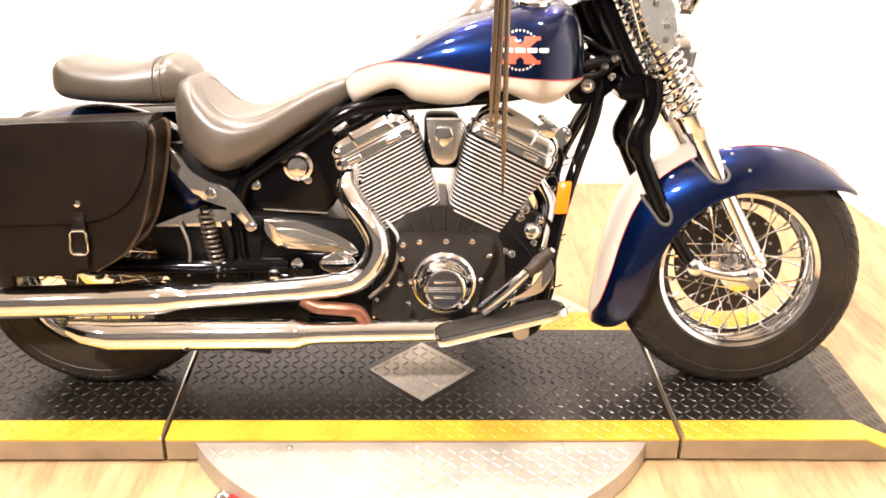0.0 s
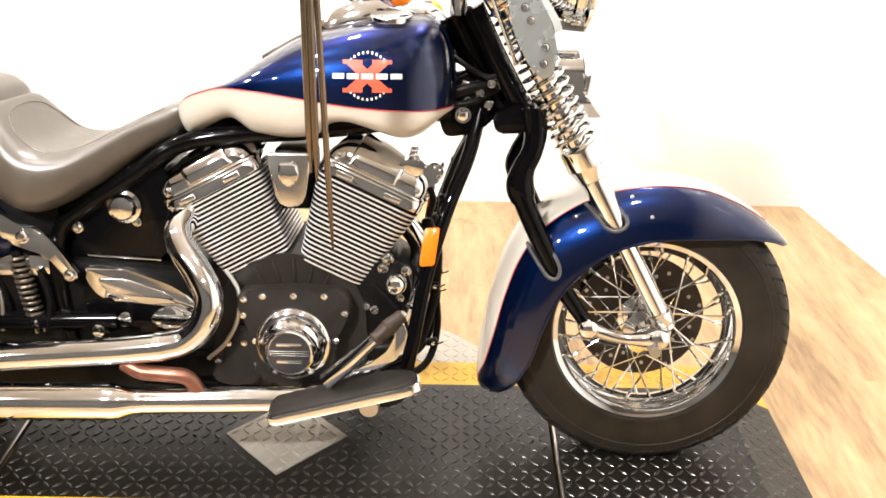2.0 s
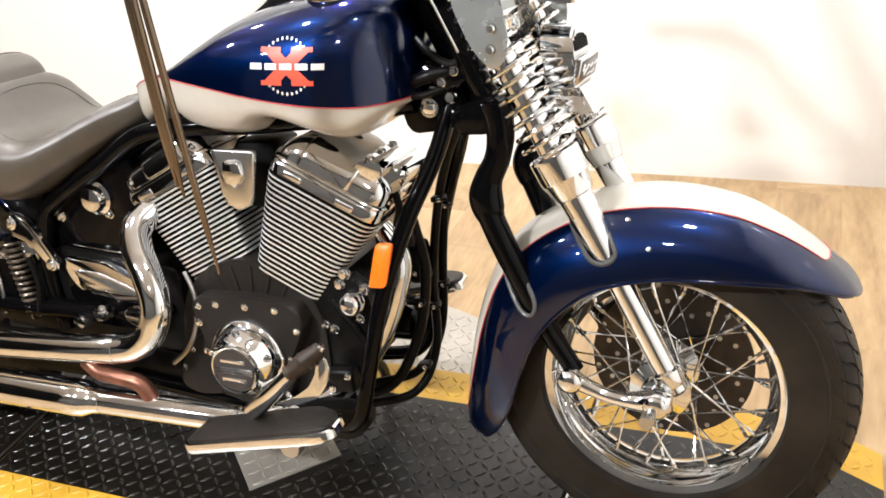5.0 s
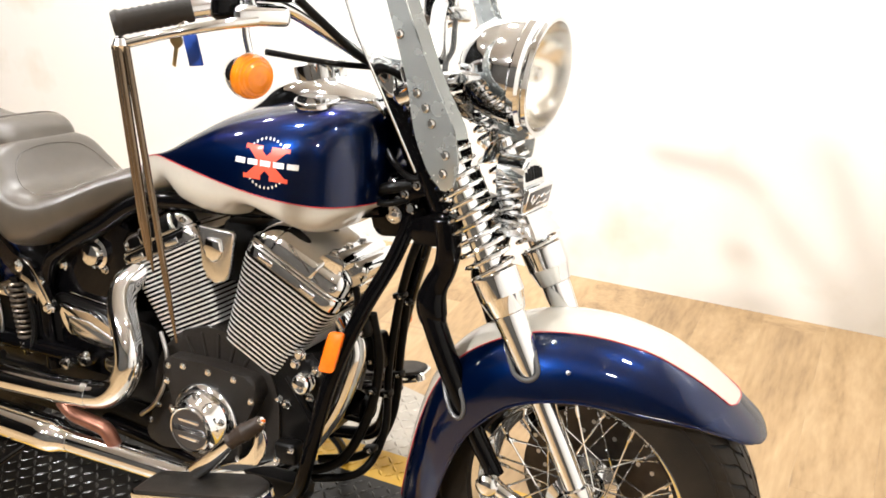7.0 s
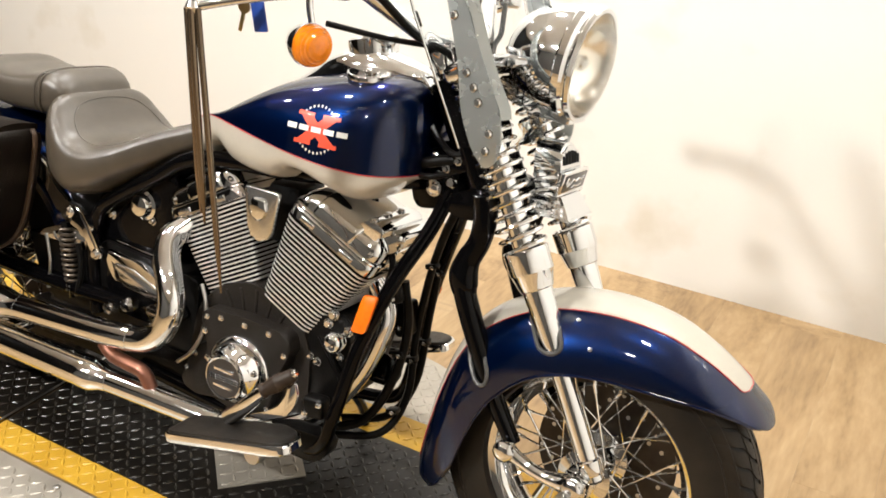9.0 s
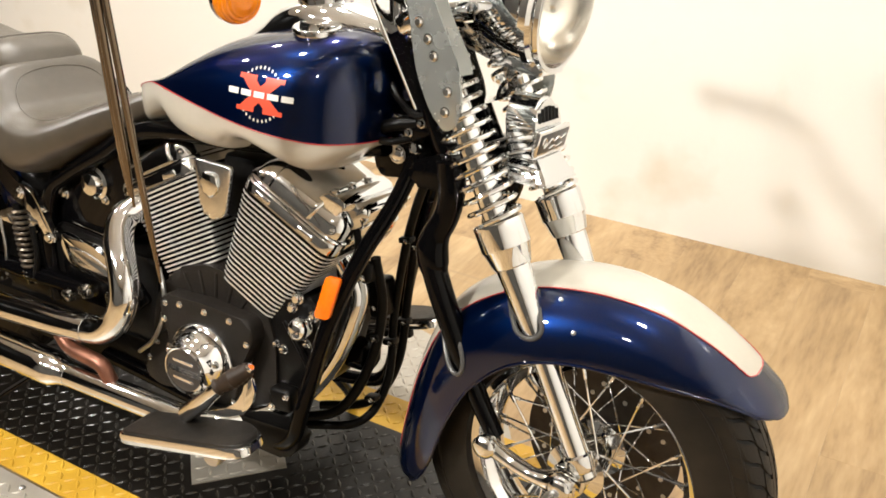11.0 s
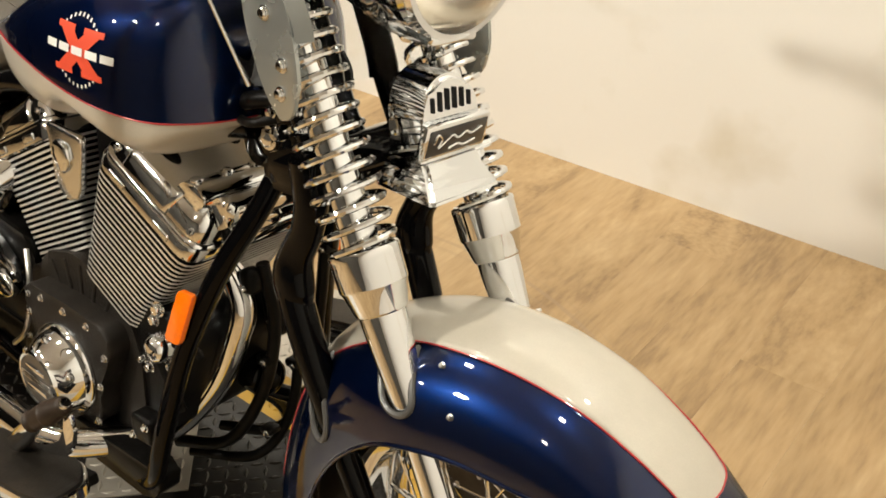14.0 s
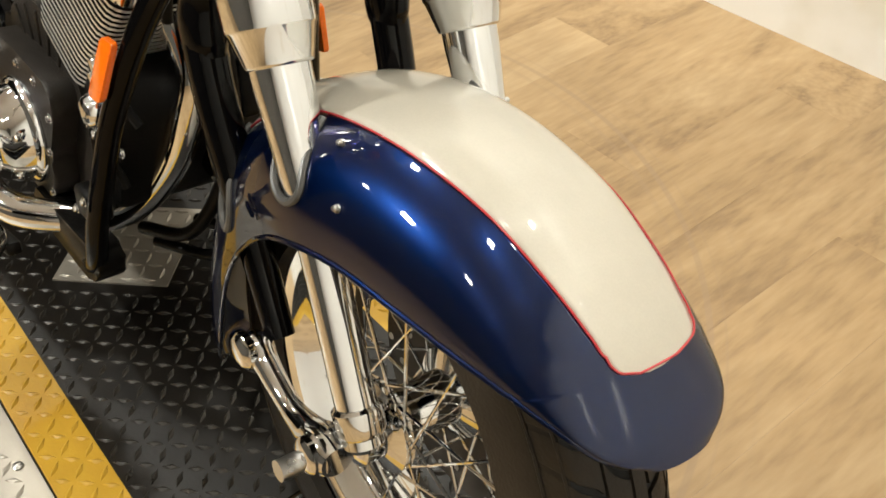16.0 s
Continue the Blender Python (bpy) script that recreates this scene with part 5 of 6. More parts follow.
part("badge_disc", bm, BADGE, db, "black badge disc with bright bars")
for dz, w, h in ((0.018, 0.050, 0.0065), (0.0045, 0.078, 0.0020), (0.0, 0.080, 0.0020), (-0.0045, 0.078, 0.0020), (-0.018, 0.050, 0.0070)):
    bm = B()
    box(bm, (w, 0.003, h), Matrix.Translation(DC + Vector((0, -0.059, dz))), 0.001)
    part("badge_bar", bm, CHROME, db)
for a in (20, 92, 164, 236, 308):
    bolt(db, DC + Vector((0.060 * math.cos(radians(a)), -0.034, 0.060 * math.sin(radians(a)))), (0.3 * math.cos(radians(a)), -1, 0.3 * math.sin(radians(a))), 0.0055, 0.007)


def cylinder(name, base, topc, w0, w1, y0, y1, label):
    """A finned barrel with its chrome rocker cover; widths along the plane of the V."""
    base, topc = Vector((base[0], 0, base[1])), Vector((topc[0], 0, topc[1]))
    up = topc - base
    H = up.length
    up = up.normalized()
    xa = Vector((up.z, 0, -up.x))
    M = Matrix((xa.to_4d(), YAX.to_4d(), up.to_4d(), (0, 0, 0, 1))).transposed()
    M[3][3] = 1
    M = Matrix.Translation(base) @ Matrix(((xa.x, 0, up.x), (0, 1, 0), (xa.z, 0, up.z))).to_4x4()
    bm = B()
    rings = []
    for h, w, y in ((-0.03, w0 * 0.7, y0 * 0.7), (0, w0 * 0.76, y0 * 0.78), (H, w1 * 0.82, y1 * 0.82)):
        rings.append([M @ Vector((p[0], p[1], h)) for p in rounded([(-w / 2, -y), (w / 2, -y), (w / 2, y), (-w / 2, y)], 0.03, 4)])
    ring_loft(bm, rings)
    barrel = part(name, bm, DARK, bike, label)
    N = 19
    for i in range(N):
        t = (i + 0.3) / N
        w, y, h = w0 + (w1 - w0) * t, y0 + (y1 - y0) * t, H * t
        o = rounded([(-w / 2, -y), (w / 2, -y), (w / 2, y), (-w / 2, y)], 0.028, 4)
        bm = B()
        ring_loft(bm, [[M @ Vector((p[0] * k, p[1] * k, h + dz)) for p in o] for dz, k in ((0, 0.993), (0.0005, 1.0), (0.0044, 1.0), (0.0049, 0.993))])
        fin = part("fin", bm, FIN, barrel)
        fin.data.materials.append(DARK)
        for poly in fin.data.polygons:
            if abs(poly.normal.dot(up)) > 0.8:
                poly.material_index = 1
    return barrel, M, H


REAR_B, REAR_T = (-0.803, 0.432), (-0.884, 0.583)
FRNT_B, FRNT_T = (-0.657, 0.423), (-0.580, 0.587)
_, RM, RH = cylinder("cylinder", REAR_B, REAR_T, 0.146, 0.210, 0.112, 0.106, "finned rear cylinder barrel with polished fin edges")
_, FM, FH = cylinder("cylinder", FRNT_B, FRNT_T, 0.140, 0.222, 0.124, 0.112, "finned front cylinder barrel with polished fin edges")


CAP = [(0.026, 1.0, 1.0), (0.030, 1.0, 1.0), (0.0325, 0.985, 0.985), (0.034, 0.95, 0.955), (0.048, 0.925, 0.945), (0.060, 0.87, 0.90), (0.070, 0.79, 0.82), (0.078, 0.67, 0.70), (0.083, 0.50, 0.52), (0.086, 0.25, 0.28)]


def rocker_cover(M, H, w, label, flip):
    """A domed chrome cover with a raised middle over a bright head band."""
    q = -1 if flip else 1

    def dome(wx, wy, lift, shift, rad, cap):
        bm = B()
        o = rounded([(-wx, -wy), (wx, -wy), (wx, wy), (-wx, wy)], rad, 6)
        ring_loft(bm, [[M @ Vector((shift + p[0] * kx - q * 0.16 * (h - 0.026), p[1] * ky, H + h + lift)) for p in o] for h, kx, ky in cap])
        return bm
    rk = part("rocker_cover", dome(w * 0.5, 0.108, 0.0, 0.0, 0.036, CAP), CHROME, bike, label)
    part("cover_step", dome(w * 0.25, 0.112, 0.0035, q * 0.012, 0.012, [(0.030, 1.0, 0.90)] + [(h, max(0.93, kx) if h < 0.07 else 0.93 - (h - 0.07) * 3, ky) for h, kx, ky in CAP[3:-1]] + [(0.0855, 0.84, 0.40)]), CHROME, rk)
    bm = B()
    o = rounded([(-w * 0.49, -0.112), (w * 0.49, -0.112), (w * 0.49, 0.112), (-w * 0.49, 0.112)], 0.030, 5)
    ring_loft(bm, [[M @ Vector((p[0] * k, p[1] * k, H + h)) for p in o] for h, k in ((0.001, 0.97), (0.004, 1.0), (0.022, 1.0), (0.026, 0.98))])
    part("head", bm, CHROME, rk, "bright cylinder head band")
    for x in (-0.060, 0.050):
        bm = B()
        box(bm, (0.036, 0.006, 0.012), M @ Matrix.Translation((x * w / 0.24, -0.1115, H + 0.013)), 0.0025, 3)
        part("head_pad", bm, POLISHED, rk)
    for x in (-0.088, 0.092):
        bolt(rk, M @ Vector((x * w / 0.24, -0.100, H + 0.046)), M.to_3x3() @ Vector((0, -0.9, 0.4)), 0.0045, 0.006)
    return rk


rocker_cover(RM, RH, 0.222, "stepped chrome rocker cover of the rear cylinder", False)
rocker_cover(FM, FH, 0.226, "stepped chrome rocker cover of the front cylinder", True)
# shield plate between the barrels
bm = B()
prism(bm, rounded([(-0.778, 0.668), (-0.688, 0.668), (-0.703, 0.575), (-0.718, 0.560), (-0.746, 0.560), (-0.760, 0.575)], 0.010, 3), -0.124, -0.112, 0.004, 3)
yb = part("engine_badge", bm, POLISHED, bike, "silver shield plate between the cylinders")
bm = B()
prism(bm, rounded([(-0.752, 0.650), (-0.716, 0.650), (-0.712, 0.618), (-0.733, 0.598), (-0.755, 0.618)], 0.010, 3), -0.132, -0.120, 0.005, 3)
part("emblem", bm, CHROME, yb)
bm = B()
box(bm, (0.085, 0.10, 0.13), Matrix.Translation((-0.735, 0.0, 0.60)), 0.015)
part("intake", bm, DARK, bike, "dark intake between the cylinders")
# chrome bracket ahead of the front head
bm = B()
prism(bm, rounded([(-0.532, 0.632), (-0.508, 0.652), (-0.480, 0.655), (-0.462, 0.640), (-0.474, 0.620), (-0.515, 0.612)], 0.006), -0.090, 0.062, 0.004, 2)
hb = part("head_bracket", bm, CHROME, bike, "chrome bracket with bolts ahead of the front head")
for y in (-0.080, -0.030, 0.020):
    bolt(hb, (-0.492, y, 0.652), (0.1, 0, 1), 0.0085, 0.008)
bm = B()
prism(bm, rounded([(-0.500, 0.616), (-0.474, 0.634), (-0.448, 0.644), (-0.430, 0.634), (-0.432, 0.610), (-0.458, 0.592), (-0.500, 0.590)], 0.010), -0.072, 0.070, 0.012, 4)
part("spout", bm, CHROME, hb, "bright chrome manifold cover")
bm = B()
prism(bm, rounded([(-0.505, 0.596), (-0.470, 0.594), (-0.446, 0.600), (-0.452, 0.572), (-0.500, 0.560)], 0.008), -0.060, 0.03, 0.006, 3)
part("manifold", bm, CHROME, hb)
bm = B()
tube(bm, [(-0.47, -0.058, 0.607), (-0.452, -0.062, 0.57), (-0.46, -0.06, 0.53)], 0.007, 10)
part("drain_hose", bm, DARK, hb)
# oil filter side details on the right front of the case
bm = B()
prism(bm, rounded([(-0.60, 0.44), (-0.515, 0.455), (-0.490, 0.40), (-0.520, 0.25), (-0.60, 0.23)], 0.02), -0.115, 0.06, 0.012)
fe = part("front_case", bm, DARK, bike, "black casing ahead of the crankcase")
bm = B()
lathe(bm, [(0.022, 0), (0.022, 0.016), (0.018, 0.026), (0.012, 0.030), (0, 0.031)], along(Vector((-0.523, -0.118, 0.405)), (0, -1, 0)), 24)
part("chrome_cap", bm, CHROME, fe, "domed chrome cap")
for x, z, r in ((-0.503, 0.43, 0.008), (-0.55, 0.434, 0.008), (-0.568, 0.345, 0.007), (-0.585, 0.352, 0.006), (-0.515, 0.372, 0.006), (-0.495, 0.355, 0.006), (-0.54, 0.455, 0.009)):
    bolt(fe, (x, -0.115, z), r=r, h=0.010)
for x0, z0, x1, z1, y in ((-0.53, 0.45, -0.47, 0.40, -0.10), (-0.57, 0.40, -0.50, 0.30, -0.112)):
    bm = B()
    tube(bm, [(x0, y, z0), ((x0 + x1) / 2 + 0.015, y - 0.01, (z0 + z1) / 2), (x1, y, z1)], 0.006, 8)
    part("hose", bm, DARK, fe)

# -- exhaust
bm = B()
tube(bm, [(-1.83, -0.222, 0.252, 0.035), (-1.78, -0.222, 0.253, 0.0375), (-1.40, -0.222, 0.264, 0.0375), (-1.375, -0.222, 0.265, 0.0375), (-1.36, -0.2217, 0.2657, 0.0355), (-1.345, -0.2213, 0.2665, 0.0315), (-1.33, -0.221, 0.2673, 0.029), (-1.31, -0.2205, 0.269, 0.0285)], 0, 24, smooth=False)
ex = part("upper_muffler", bm, CHROME, bike, "long upper chrome muffler")
bm = B()
tube(bm, [(-1.335, -0.221, 0.267, 0.0280), (-1.05, -0.216, 0.288, 0.028), (-0.97, -0.210, 0.295, 0.0285)], 0, 22, smooth=False)
part("pipe_sleeve", bm, CHROME, ex)
bm = B()
tube(bm, [(-0.985, -0.212, 0.294), (-0.935, -0.208, 0.306), (-0.898, -0.205, 0.340), (-0.883, -0.200, 0.390), (-0.903, -0.185, 0.435), (-0.938, -0.160, 0.478), (-0.955, -0.130, 0.510), (-0.945, -0.09, 0.535)], 0.0285, 22, n=6)
part("header_pipe", bm, CHROME, ex, "bent chrome header pipe of the rear cylinder")
bm = B()
tube(bm, [(-0.99, -0.212, 0.2945, 0.0302), (-0.975, -0.211, 0.2955, 0.0302)], 0, 22, smooth=False)
part("clamp_band", bm, CHROME, ex)
bm = B()
tube(bm, [(-1.585, -0.225, 0.196, 0.020), (-1.55, -0.226, 0.186, 0.032), (-1.49, -0.227, 0.178, 0.0375), (-1.10, -0.227, 0.183, 0.0375), (-1.075, -0.227, 0.183, 0.0375), (-1.06, -0.2265, 0.1833, 0.0350), (-1.048, -0.226, 0.1836, 0.0300), (-1.036, -0.2255, 0.184, 0.0272), (-1.02, -0.225, 0.1845, 0.0268)], 0, 24, smooth=False)
lm = part("lower_muffler", bm, CHROME, bike, "slash cut lower chrome muffler")
bm = B()
tube(bm, [(-1.040, -0.225, 0.184, 0.0262), (-0.90, -0.222, 0.187, 0.0265), (-0.72, -0.218, 0.190, 0.0265)], 0, 22, smooth=False)
part("pipe_sleeve", bm, CHROME, lm)
bm = B()
tube(bm, [(-0.73, -0.218, 0.190), (-0.675, -0.19, 0.186), (-0.615, -0.12, 0.190), (-0.565, -0.08, 0.225), (-0.512, -0.045, 0.31), (-0.482, -0.030, 0.40), (-0.478, -0.022, 0.46), (-0.52, -0.03, 0.525)], 0.0235, 20, n=6)
part("header_pipe", bm, CHROME, lm, "bent chrome header pipe of the front cylinder")
bm = B()
tube(bm, [(-1.055, -0.215, 0.262), (-1.02, -0.222, 0.246), (-0.975, -0.225, 0.243), (-0.93, -0.224, 0.236), (-0.908, -0.222, 0.205)], 0.0155, 16)
part("crossover_pipe", bm, COPPER, bike, "brown heat stained crossover pipe")
bm = B()
tube(bm, [(-0.865, -0.13, 0.43), (-0.838, -0.145, 0.39), (-0.842, -0.15, 0.33), (-0.868, -0.15, 0.28), (-0.905, -0.15, 0.245)], 0.0045, 8)
part("hose", bm, STEEL, bike)

# -- footboards and brake pedal
PEDAL = material("brown pedal rubber", (0.035, 0.022, 0.014), 0.5, spec=0.3, noise_amt=0.4, noise_scale=40)


def footboard(s):
    M = Matrix.Translation((-0.615, s * 0.305, 0.243)) @ Matrix.Rotation(radians(-14.5), 4, "Y")
    out = rounded([(-0.145, -0.042), (0.10, -0.048), (0.150, -0.018), (0.155, 0.038), (0.12, 0.048), (-0.14, 0.048)], 0.018, 4)
    out = [(x, -s * y * -1) if s < 0 else (x, -y) for x, y in out]
    bm = B()
    rings = [[M @ Vector((x * k, y * k, z)) for x, y in out] for z, k in ((-0.012, 0.97), (-0.009, 1.0), (0.004, 1.0), (0.007, 0.98))]
    ring_loft(bm, rings)
    fb = part("footboard", bm, CHROME, bike, "chrome rimmed footboard with a black rubber pad")
    bm = B()
    ring_loft(bm, [[M @ Vector((x * k, y * k * 0.97, z)) for x, y in out] for z, k in ((0.005, 0.955), (0.010, 0.95), (0.012, 0.93))])
    part("rubber_pad", bm, RUBBER, fb, "ribbed black rubber pad")
    bm = B()
    lathe(bm, [(0.017, -0.012), (0.019, -0.008), (0.019, 0.008), (0.017, 0.012)], M @ Matrix.Translation((0.045, s * 0.02 - s * 0.02, -0.034)) @ Matrix.Rotation(radians(90), 4, "X"), 22)
    part("pivot", bm, STEEL, fb)
    bm = B()
    box(bm, (0.16, 0.02, 0.018), M @ Matrix.Translation((0.02, -s * 0.05, -0.02)), 0.005)
    part("bracket", bm, DARK, fb)
    return fb


footboard(-1)
footboard(1)
bm = B()
tube(bm, [(-0.645, -0.285, 0.262, 0.017), (-0.60, -0.295, 0.306, 0.0155), (-0.553, -0.300, 0.356, 0.0115), (-0.505, -0.292, 0.398, 0.0085), (-0.497, -0.290, 0.407, 0.006)], 0, 14)
bp2 = part("brake_pedal", bm, CHROME, bike, "chrome brake pedal arm with a ribbed rubber")
d = Vector((0.050, 0.022, 0.042))
bm = B()
lathe(bm, [(0.012, -0.036), (0.0155, -0.033)] + [(0.0175 - 0.0016 * (k % 2) - 0.004 * abs(k - 6) / 6, -0.030 + k * 0.0050) for k in range(13)] + [(0.012, 0.034), (0.010, 0.036)], along(Vector((-0.527, -0.300, 0.379)), d), 18)
part("pedal_rubber", bm, PEDAL, bp2, "ribbed brown pedal rubber")
bm = B()
prism(bm, rounded([(-0.500, 0.385), (-0.492, 0.360), (-0.498, 0.335), (-0.515, 0.308), (-0.556, 0.288), (-0.600, 0.282), (-0.560, 0.302), (-0.532, 0.325), (-0.518, 0.350), (-0.512, 0.378)], 0.006), -0.287, -0.281, 0.002)
part("guard", bm, CHROME, bp2, "curved bright heel guard")

bm = B()
box(bm, (0.050, 0.034, 0.045), Matrix.Translation((-0.545, -0.140, 0.262)) @ Matrix.Rotation(radians(-6), 4, "Y"), 0.008, 3)
mb = part("rear_brake_cylinder", bm, DARK, bike, "black rear brake master cylinder behind the pedal")
for dx, dz in ((0.015, 0.014), (-0.016, -0.014)):
    bolt(mb, (-0.545 + dx, -0.157, 0.262 + dz), r=0.005, h=0.006)
bm = B()
prism(bm, rounded([(-0.72, 0.20), (-0.50, 0.215), (-0.49, 0.185), (-0.52, 0.150), (-0.72, 0.150)], 0.015), -0.165, -0.125, 0.006)
part("pedal_mount", bm, DARK, bike, "black pedal mounting plate under the engine")

# side stand, down on the far side
bm = B()
tube(bm, [(-0.62, 0.13, 0.16), (-0.63, 0.20, 0.08), (-0.655, 0.262, -0.035)], 0.012, 12)
part("side_stand", bm, BLACK, bike, "black side stand")
bm = B()
box(bm, (0.07, 0.03, 0.02), Matrix.Translation((-1.17, -0.17, 0.128)) @ Matrix.Rotation(radians(8), 4, "Y"), 0.005)
part("stand_tab", bm, DARK, bike)

# -- handlebar and controls
for s in (-1, 1):
    bm = B()
    tube(bm, [(-0.415, 0, 1.000), (-0.410, s * 0.08, 1.004), (-0.418, s * 0.115, 1.016), (-0.450, s * 0.175, 1.052), (-0.482, s * 0.240, 1.088), (-0.510, s * 0.300, 1.096), (-0.555, s * 0.360, 1.084), (-0.595, s * 0.400, 1.074)], 0.0152, 18)
    bar = part("handlebar", bm, CHROME, bike, "swept back chrome handlebar", STEER)
    bm = B()
    g0, g1 = Vector((-0.562, s * 0.372, 1.081)), Vector((-0.636, s * 0.446, 1.056))
    dv = (g1 - g0)
    lathe(bm, [(0.0175, 0), (0.0185, 0.004)] + [(0.0185 - 0.0012 * (i % 2), 0.008 + i * dv.length / 20) for i in range(19)] + [(0.020, dv.length), (0.017, dv.length + 0.008), (0, dv.length + 0.009)], along(g0, dv), 20)
    part("grip", bm, RUBBER, bar, "black rubber grip")
    bm = B()
    box(bm, (0.062, 0.042, 0.048), Matrix.Translation((-0.535, s * 0.335, 1.092)) @ Matrix.Rotation(radians(s * 40), 4, "Z"), 0.010, 3)
    part("switch_housing", bm, BLACK, bar, "black switch housing")
    bm = B()
    box(bm, (0.050, 0.085, 0.030), Matrix.Translation((-0.480, s * 0.318, 1.078)) @ Matrix.Rotation(radians(s * 38), 4, "Z"), 0.010, 3)
    part("lever_perch", bm, CHROME, bar, "chrome lever perch")
    bm = B()
    tube(bm, [(-0.470, s * 0.335, 1.072, 0.009), (-0.508, s * 0.385, 1.062, 0.008), (-0.560, s * 0.425, 1.046, 0.0068), (-0.614, s * 0.456, 1.028, 0.0068)], 0, 12)
    part("lever", bm, CHROME, bar, "polished ball end lever")
    bm = B()
    lathe(bm, [(0, -0.012), (0.008, -0.010), (0.012, 0), (0.008, 0.010), (0, 0.012)], Matrix.Translation((-0.618, s * 0.459, 1.027)), 16)
    part("lever_ball", bm, POLISHED, bar)
    if s > 0:
        bm = B()
        tube(bm, [(-0.475, 0.30, 1.075), (-0.440, 0.23, 1.050), (-0.405, 0.16, 1.018), (-0.385, 0.10, 1.000), (-0.36, 0.05, 0.985)], 0.0055, 8)
        part("cable", bm, DARK, bar, "black control cable")
    bm = B()
    tube(bm, [(-0.495, s * 0.285, 1.022), (-0.44, s * 0.19, 1.006), (-0.395, s * 0.10, 0.998)], 0.005, 8)
    part("signal_wire", bm, DARK, bar)
    bm = B()
    tube(bm, [(-0.505, s * 0.315, 1.08), (-0.508, s * 0.316, 1.05), (-0.498, s * 0.312, 1.005 if s < 0 else 0.95)], 0.006, 10)
    st = part("turn_signal", bm, CHROME, bike, "round chrome turn signal with an amber lens", STEER)
    fwd = Vector((0.93, -0.28, -0.06)).normalized() if s < 0 else Vector((0.96, 0.1, -0.06)).normalized()
    c = Vector((-0.500, -0.320, 0.988)) if s < 0 else Vector((-0.488, 0.305, 0.916))
    bm = B()
    lathe(bm, [(0.0, -0.040), (0.014, -0.038), (0.026, -0.028), (0.033, -0.012), (0.036, 0.0), (0.036, 0.006)], along(c, fwd), 28)
    part("signal_cup", bm, CHROME, st, "chrome signal cup")
    bm = B()
    lathe(bm, [(0.0345, 0.004), (0.0350, 0.010), (0.0335, 0.016), (0.0325, 0.0165), (0.0310, 0.0215), (0.0290, 0.0220), (0.0265, 0.0265), (0.0235, 0.0270), (0.0205, 0.0305), (0.0165, 0.0310), (0.0130, 0.0335), (0.0080, 0.0338), (0.0, 0.035)], along(c, fwd), 32)
    part("signal_lens", bm, AMBER_LENS, st, "bright amber lens")
    bm = B()
    lathe(bm, [(0.033, 0.006), (0.026, -0.008), (0.012, -0.016), (0.004, -0.017), (0.004, 0.004), (0.0, 0.008)], along(c, fwd), 24, caps=False)
    part("signal_reflector", bm, REFLECTOR, st)
    # mirror stem rising out of the perch
    bm = B()
    tube(bm, [(-0.485, s * 0.325, 1.088), (-0.49, s * 0.335, 1.13), (-0.47, s * 0.36, 1.20)], 0.006, 10)
    part("mirror_stem", bm, CHROME, bar)
for s in (-1, 1):
    bm = B()
    tube(bm, [(-0.405, s * 0.045, 0.93), (-0.412, s * 0.045, 1.005)], 0.017, 14, smooth=False)
    part("riser", bm, CHROME, bike, "chrome handlebar riser", STEER)

# -- brake fluid reservoir on the right, clutch bracket on the left, hoses down to the frame
bm = B()
box(bm, (0.070, 0.046, 0.040), Matrix.Translation((-0.478, -0.290, 1.118)) @ Matrix.Rotation(radians(-38), 4, "Z"), 0.006, 3)
mc = part("brake_reservoir", bm, BLACK, bike, "black brake fluid reservoir with a screwed lid", STEER)
bm = B()
box(bm, (0.072, 0.048, 0.008), Matrix.Translation((-0.478, -0.290, 1.141)) @ Matrix.Rotation(radians(-38), 4, "Z"), 0.003)
part("reservoir_lid", bm, CHROME, mc, "chrome reservoir lid")
for pts, rr in (([(-0.455, -0.262, 1.105), (-0.425, -0.215, 1.060), (-0.405, -0.150, 1.015), (-0.370, -0.085, 0.985), (-0.330, -0.050, 0.930)], 0.007),):
    bm = B()
    tube(bm, pts, rr, 10)
    part("brake_hose", bm, DARK, mc, "black braided hose")
for pts, rr in (([(-0.352, -0.058, 0.80), (-0.392, -0.066, 0.790), (-0.43, -0.060, 0.775)], 0.011),
                ([(-0.355, -0.060, 0.775), (-0.385, -0.078, 0.765), (-0.42, -0.070, 0.760)], 0.006),
                ([(-0.355, 0.045, 0.72), (-0.397, 0.080, 0.64), (-0.428, 0.100, 0.55), (-0.442, 0.105, 0.42), (-0.446, 0.09, 0.27), (-0.485, 0.055, 0.185), (-0.58, 0.02, 0.158)], 0.009),
                ([(-0.362, 0.020, 0.71), (-0.405, 0.050, 0.62), (-0.435, 0.070, 0.52), (-0.450, 0.070, 0.38), (-0.440, 0.045, 0.25), (-0.470, 0.00, 0.170), (-0.57, -0.05, 0.150)], 0.0085),
                ([(-0.455, 0.00, 0.52), (-0.440, 0.01, 0.42), (-0.455, 0.00, 0.30), (-0.500, -0.03, 0.20), (-0.59, -0.06, 0.165)], 0.010)):
    bm = B()
    tube(bm, pts, rr, 10)
    part("hose", bm, DARK, bike, "black hose along the frame")
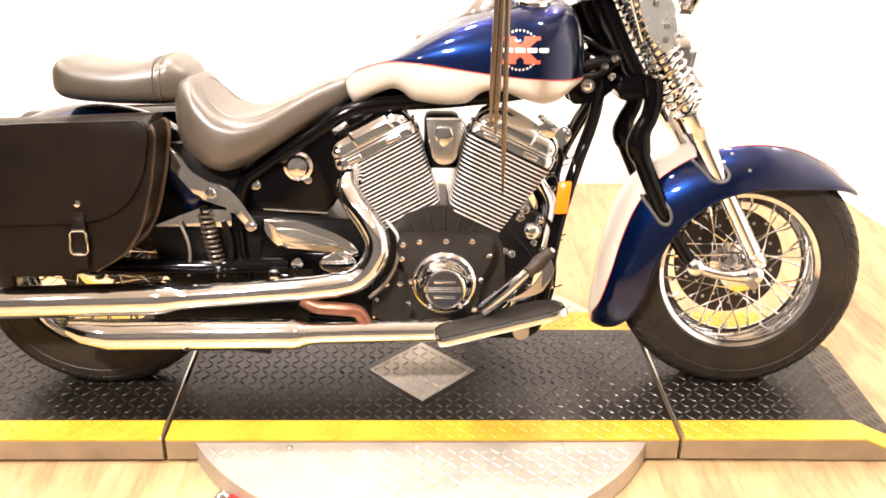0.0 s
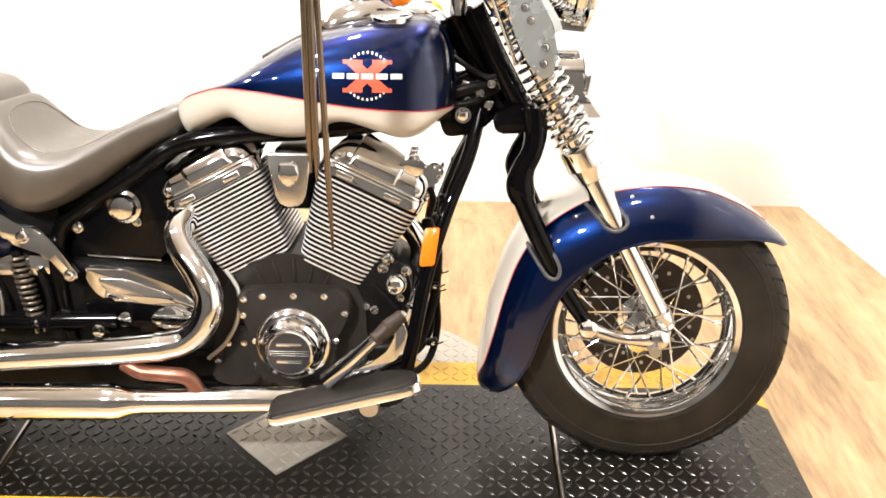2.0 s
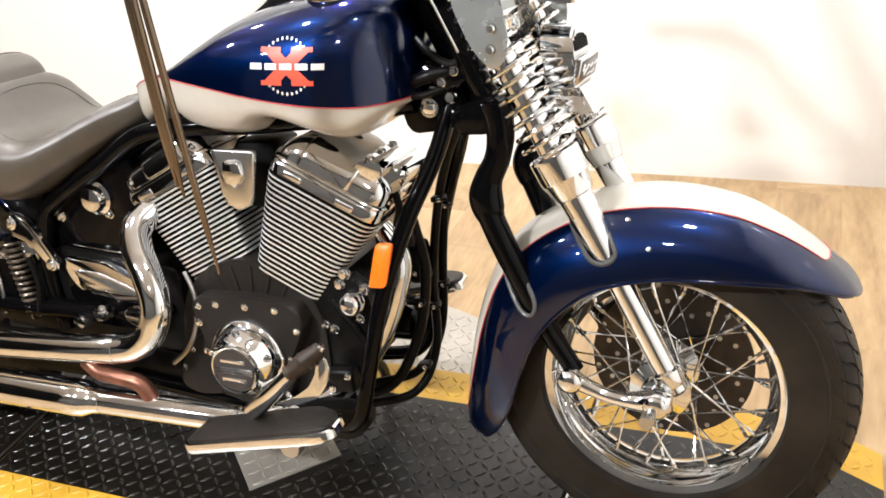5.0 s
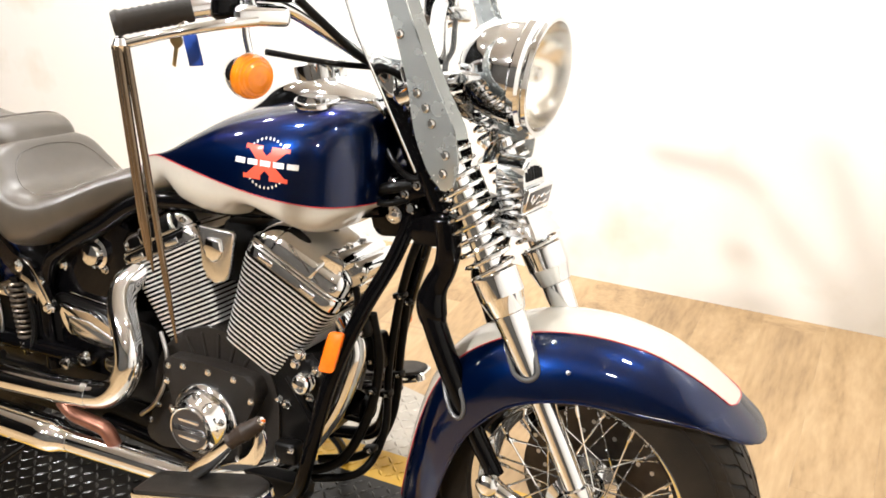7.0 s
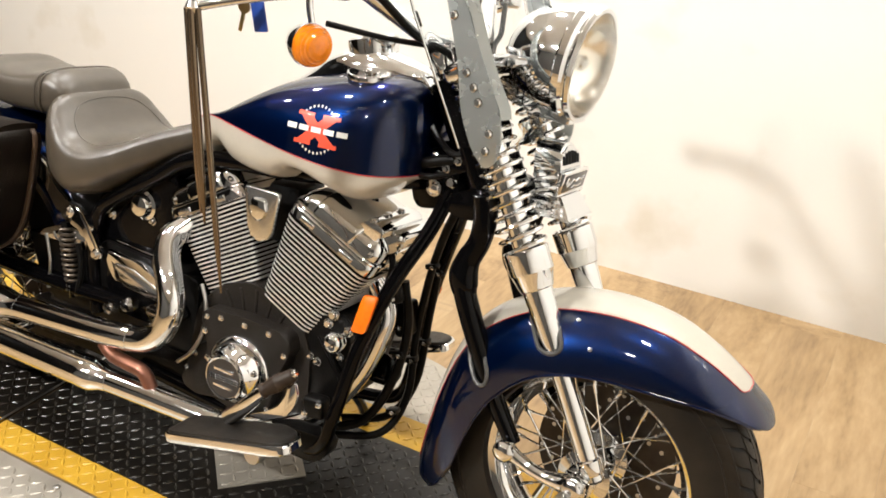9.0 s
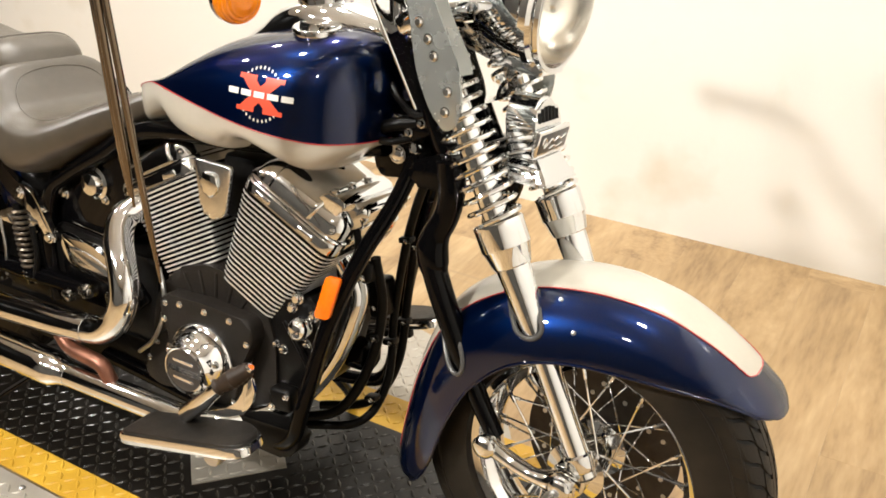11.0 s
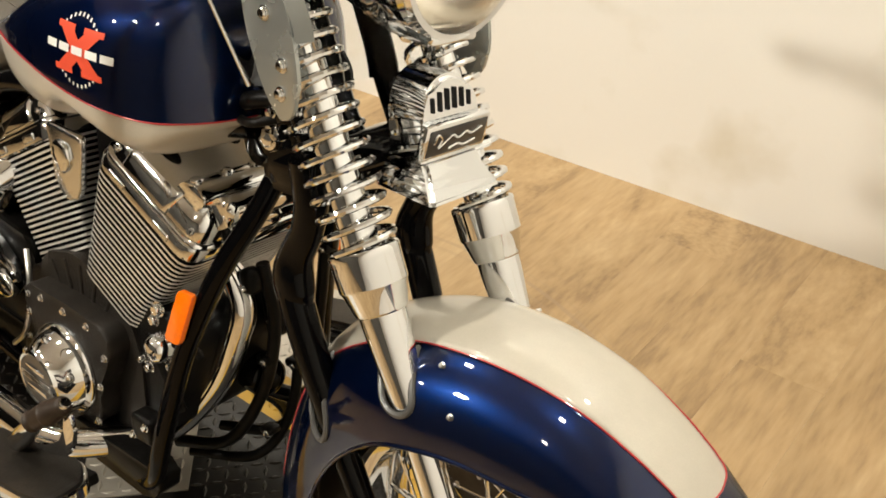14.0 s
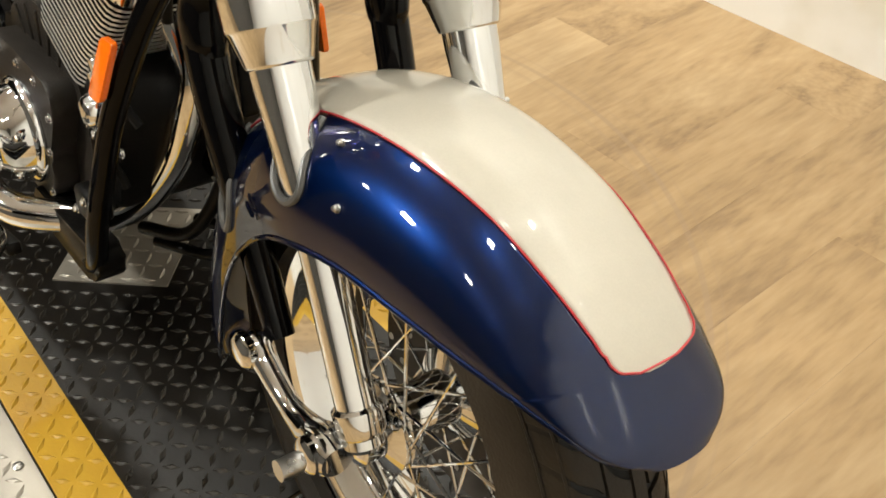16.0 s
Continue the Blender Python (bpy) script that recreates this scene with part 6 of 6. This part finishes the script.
for x, y, z, h in ((-0.404, 0.084, 0.622, 0.012), (-0.433, 0.103, 0.520, 0.016), (-0.443, 0.098, 0.360, 0.014), (-0.428, 0.062, 0.545, 0.012), (-0.448, 0.060, 0.330, 0.014), (-0.452, 0.012, 0.225, 0.012), (-0.450, 0.004, 0.360, 0.016)):
    bm = B()
    box(bm, (0.026, 0.024, h), Matrix.Translation((x, y, z)) @ Matrix.Rotation(radians(-12), 4, "Y"), 0.004, 2)
    clip = part("hose_clip", bm, DARK, bike, "black hose clip with a tie tail")
    bm = B()
    tube(bm, [(x, y - 0.010, z), (x + 0.014, y - 0.022, z + 0.004), (x + 0.026, y - 0.026, z + 0.010)], 0.0018, 6)
    part("tie_tail", bm, DARK, clip)
    bolt(clip, (x + 0.004, y - 0.012, z), (0.2, -1, 0), 0.0035, 0.004)
bm = B()
lathe(bm, [(0.024, -0.045), (0.032, -0.040), (0.033, 0.020), (0.031, 0.030), (0.022, 0.037), (0.0, 0.039)], along(Vector((-0.500, 0.03, 0.300)), (1, -0.1, 0.1)), 32)
of = part("oil_filter", bm, BLACK, bike, "round black oil filter between the down tubes")
bm = B()
lathe(bm, [(0.012, 0.036), (0.012, 0.044), (0.009, 0.046), (0, 0.046)], along(Vector((-0.500, 0.03, 0.300)), (1, -0.1, 0.1)), 6)
part("filter_nut", bm, DARK, of)
for x, y, z, sx, sy, sz in ((-0.470, 0.055, 0.42, 0.035, 0.06, 0.075), (-0.462, -0.015, 0.495, 0.026, 0.03, 0.040)):
    bm = B()
    box(bm, (sx, sy, sz), Matrix.Translation((x, y, z)) @ Matrix.Rotation(radians(-12), 4, "Y"), 0.010, 3)
    rg = part("regulator", bm, DARK, bike, "grimy black electrical unit between the down tubes")
    bolt(rg, (x, y - sy / 2, z - sz * 0.2), (0, -1, 0), 0.005, 0.006)

# -- straps hanging straight down from the brake lever
TOP = LEAN @ STEER @ Vector((-0.620, -0.461, 1.026))
strap = tagged(new("lever_streamer"), "shiny brown straps hanging from the brake lever end", "streamer")
strap.matrix_basis = Matrix.Translation(TOP)
for dx, dy, ln, w in ((-0.006, 0.0, 0.345, 0.0065), (0.004, -0.004, 0.36, 0.006), (0.012, 0.002, 0.49, 0.0055)):
    bm = B()
    pts = []
    for i in range(14):
        t = i / 13
        pts.append((dx + 0.010 * t * (1 if dx > 0.008 else -0.3), dy, -ln * t, w * (1.0 if t < 0.8 else max(0.25, 1 - (t - 0.8) * 3.4))))
    tube(bm, pts, 0, 10, n=2)
    part("strap", bm, STRAP, strap)

# -- keys hanging from the controls
KP = LEAN @ STEER @ Vector((-0.562, -0.392, 1.066))
keys = tagged(new("key_ring"), "ring of keys with a blue tag hanging from the handlebar", "keys")
keys.matrix_basis = Matrix.Translation(KP)
bm = B()
tube(bm, [(0.011 * math.cos(a), 0.002, -0.014 + 0.011 * math.sin(a)) for a in [2 * math.pi * i / 20 for i in range(21)]], 0.0013, 6, smooth=False)
part("split_ring", bm, STEEL, keys)
bm = B()
box(bm, (0.026, 0.004, 0.046), Matrix.Translation((0.012, 0.0, -0.044)) @ Matrix.Rotation(radians(-8), 4, "Y"), 0.0015)
part("tag", bm, KEYBLUE, keys, "blue paper key tag")
bm = B()
lathe(bm, [(0.0115, -0.0012), (0.0115, 0.0012)], Matrix.Translation((-0.014, -0.004, -0.030)) @ Matrix.Rotation(radians(90), 4, "X"), 20)
box(bm, (0.007, 0.002, 0.034), Matrix.Translation((-0.020, -0.004, -0.054)) @ Matrix.Rotation(radians(18), 4, "Y"), 0.0008)
part("key", bm, BRASS, keys, "brass key")
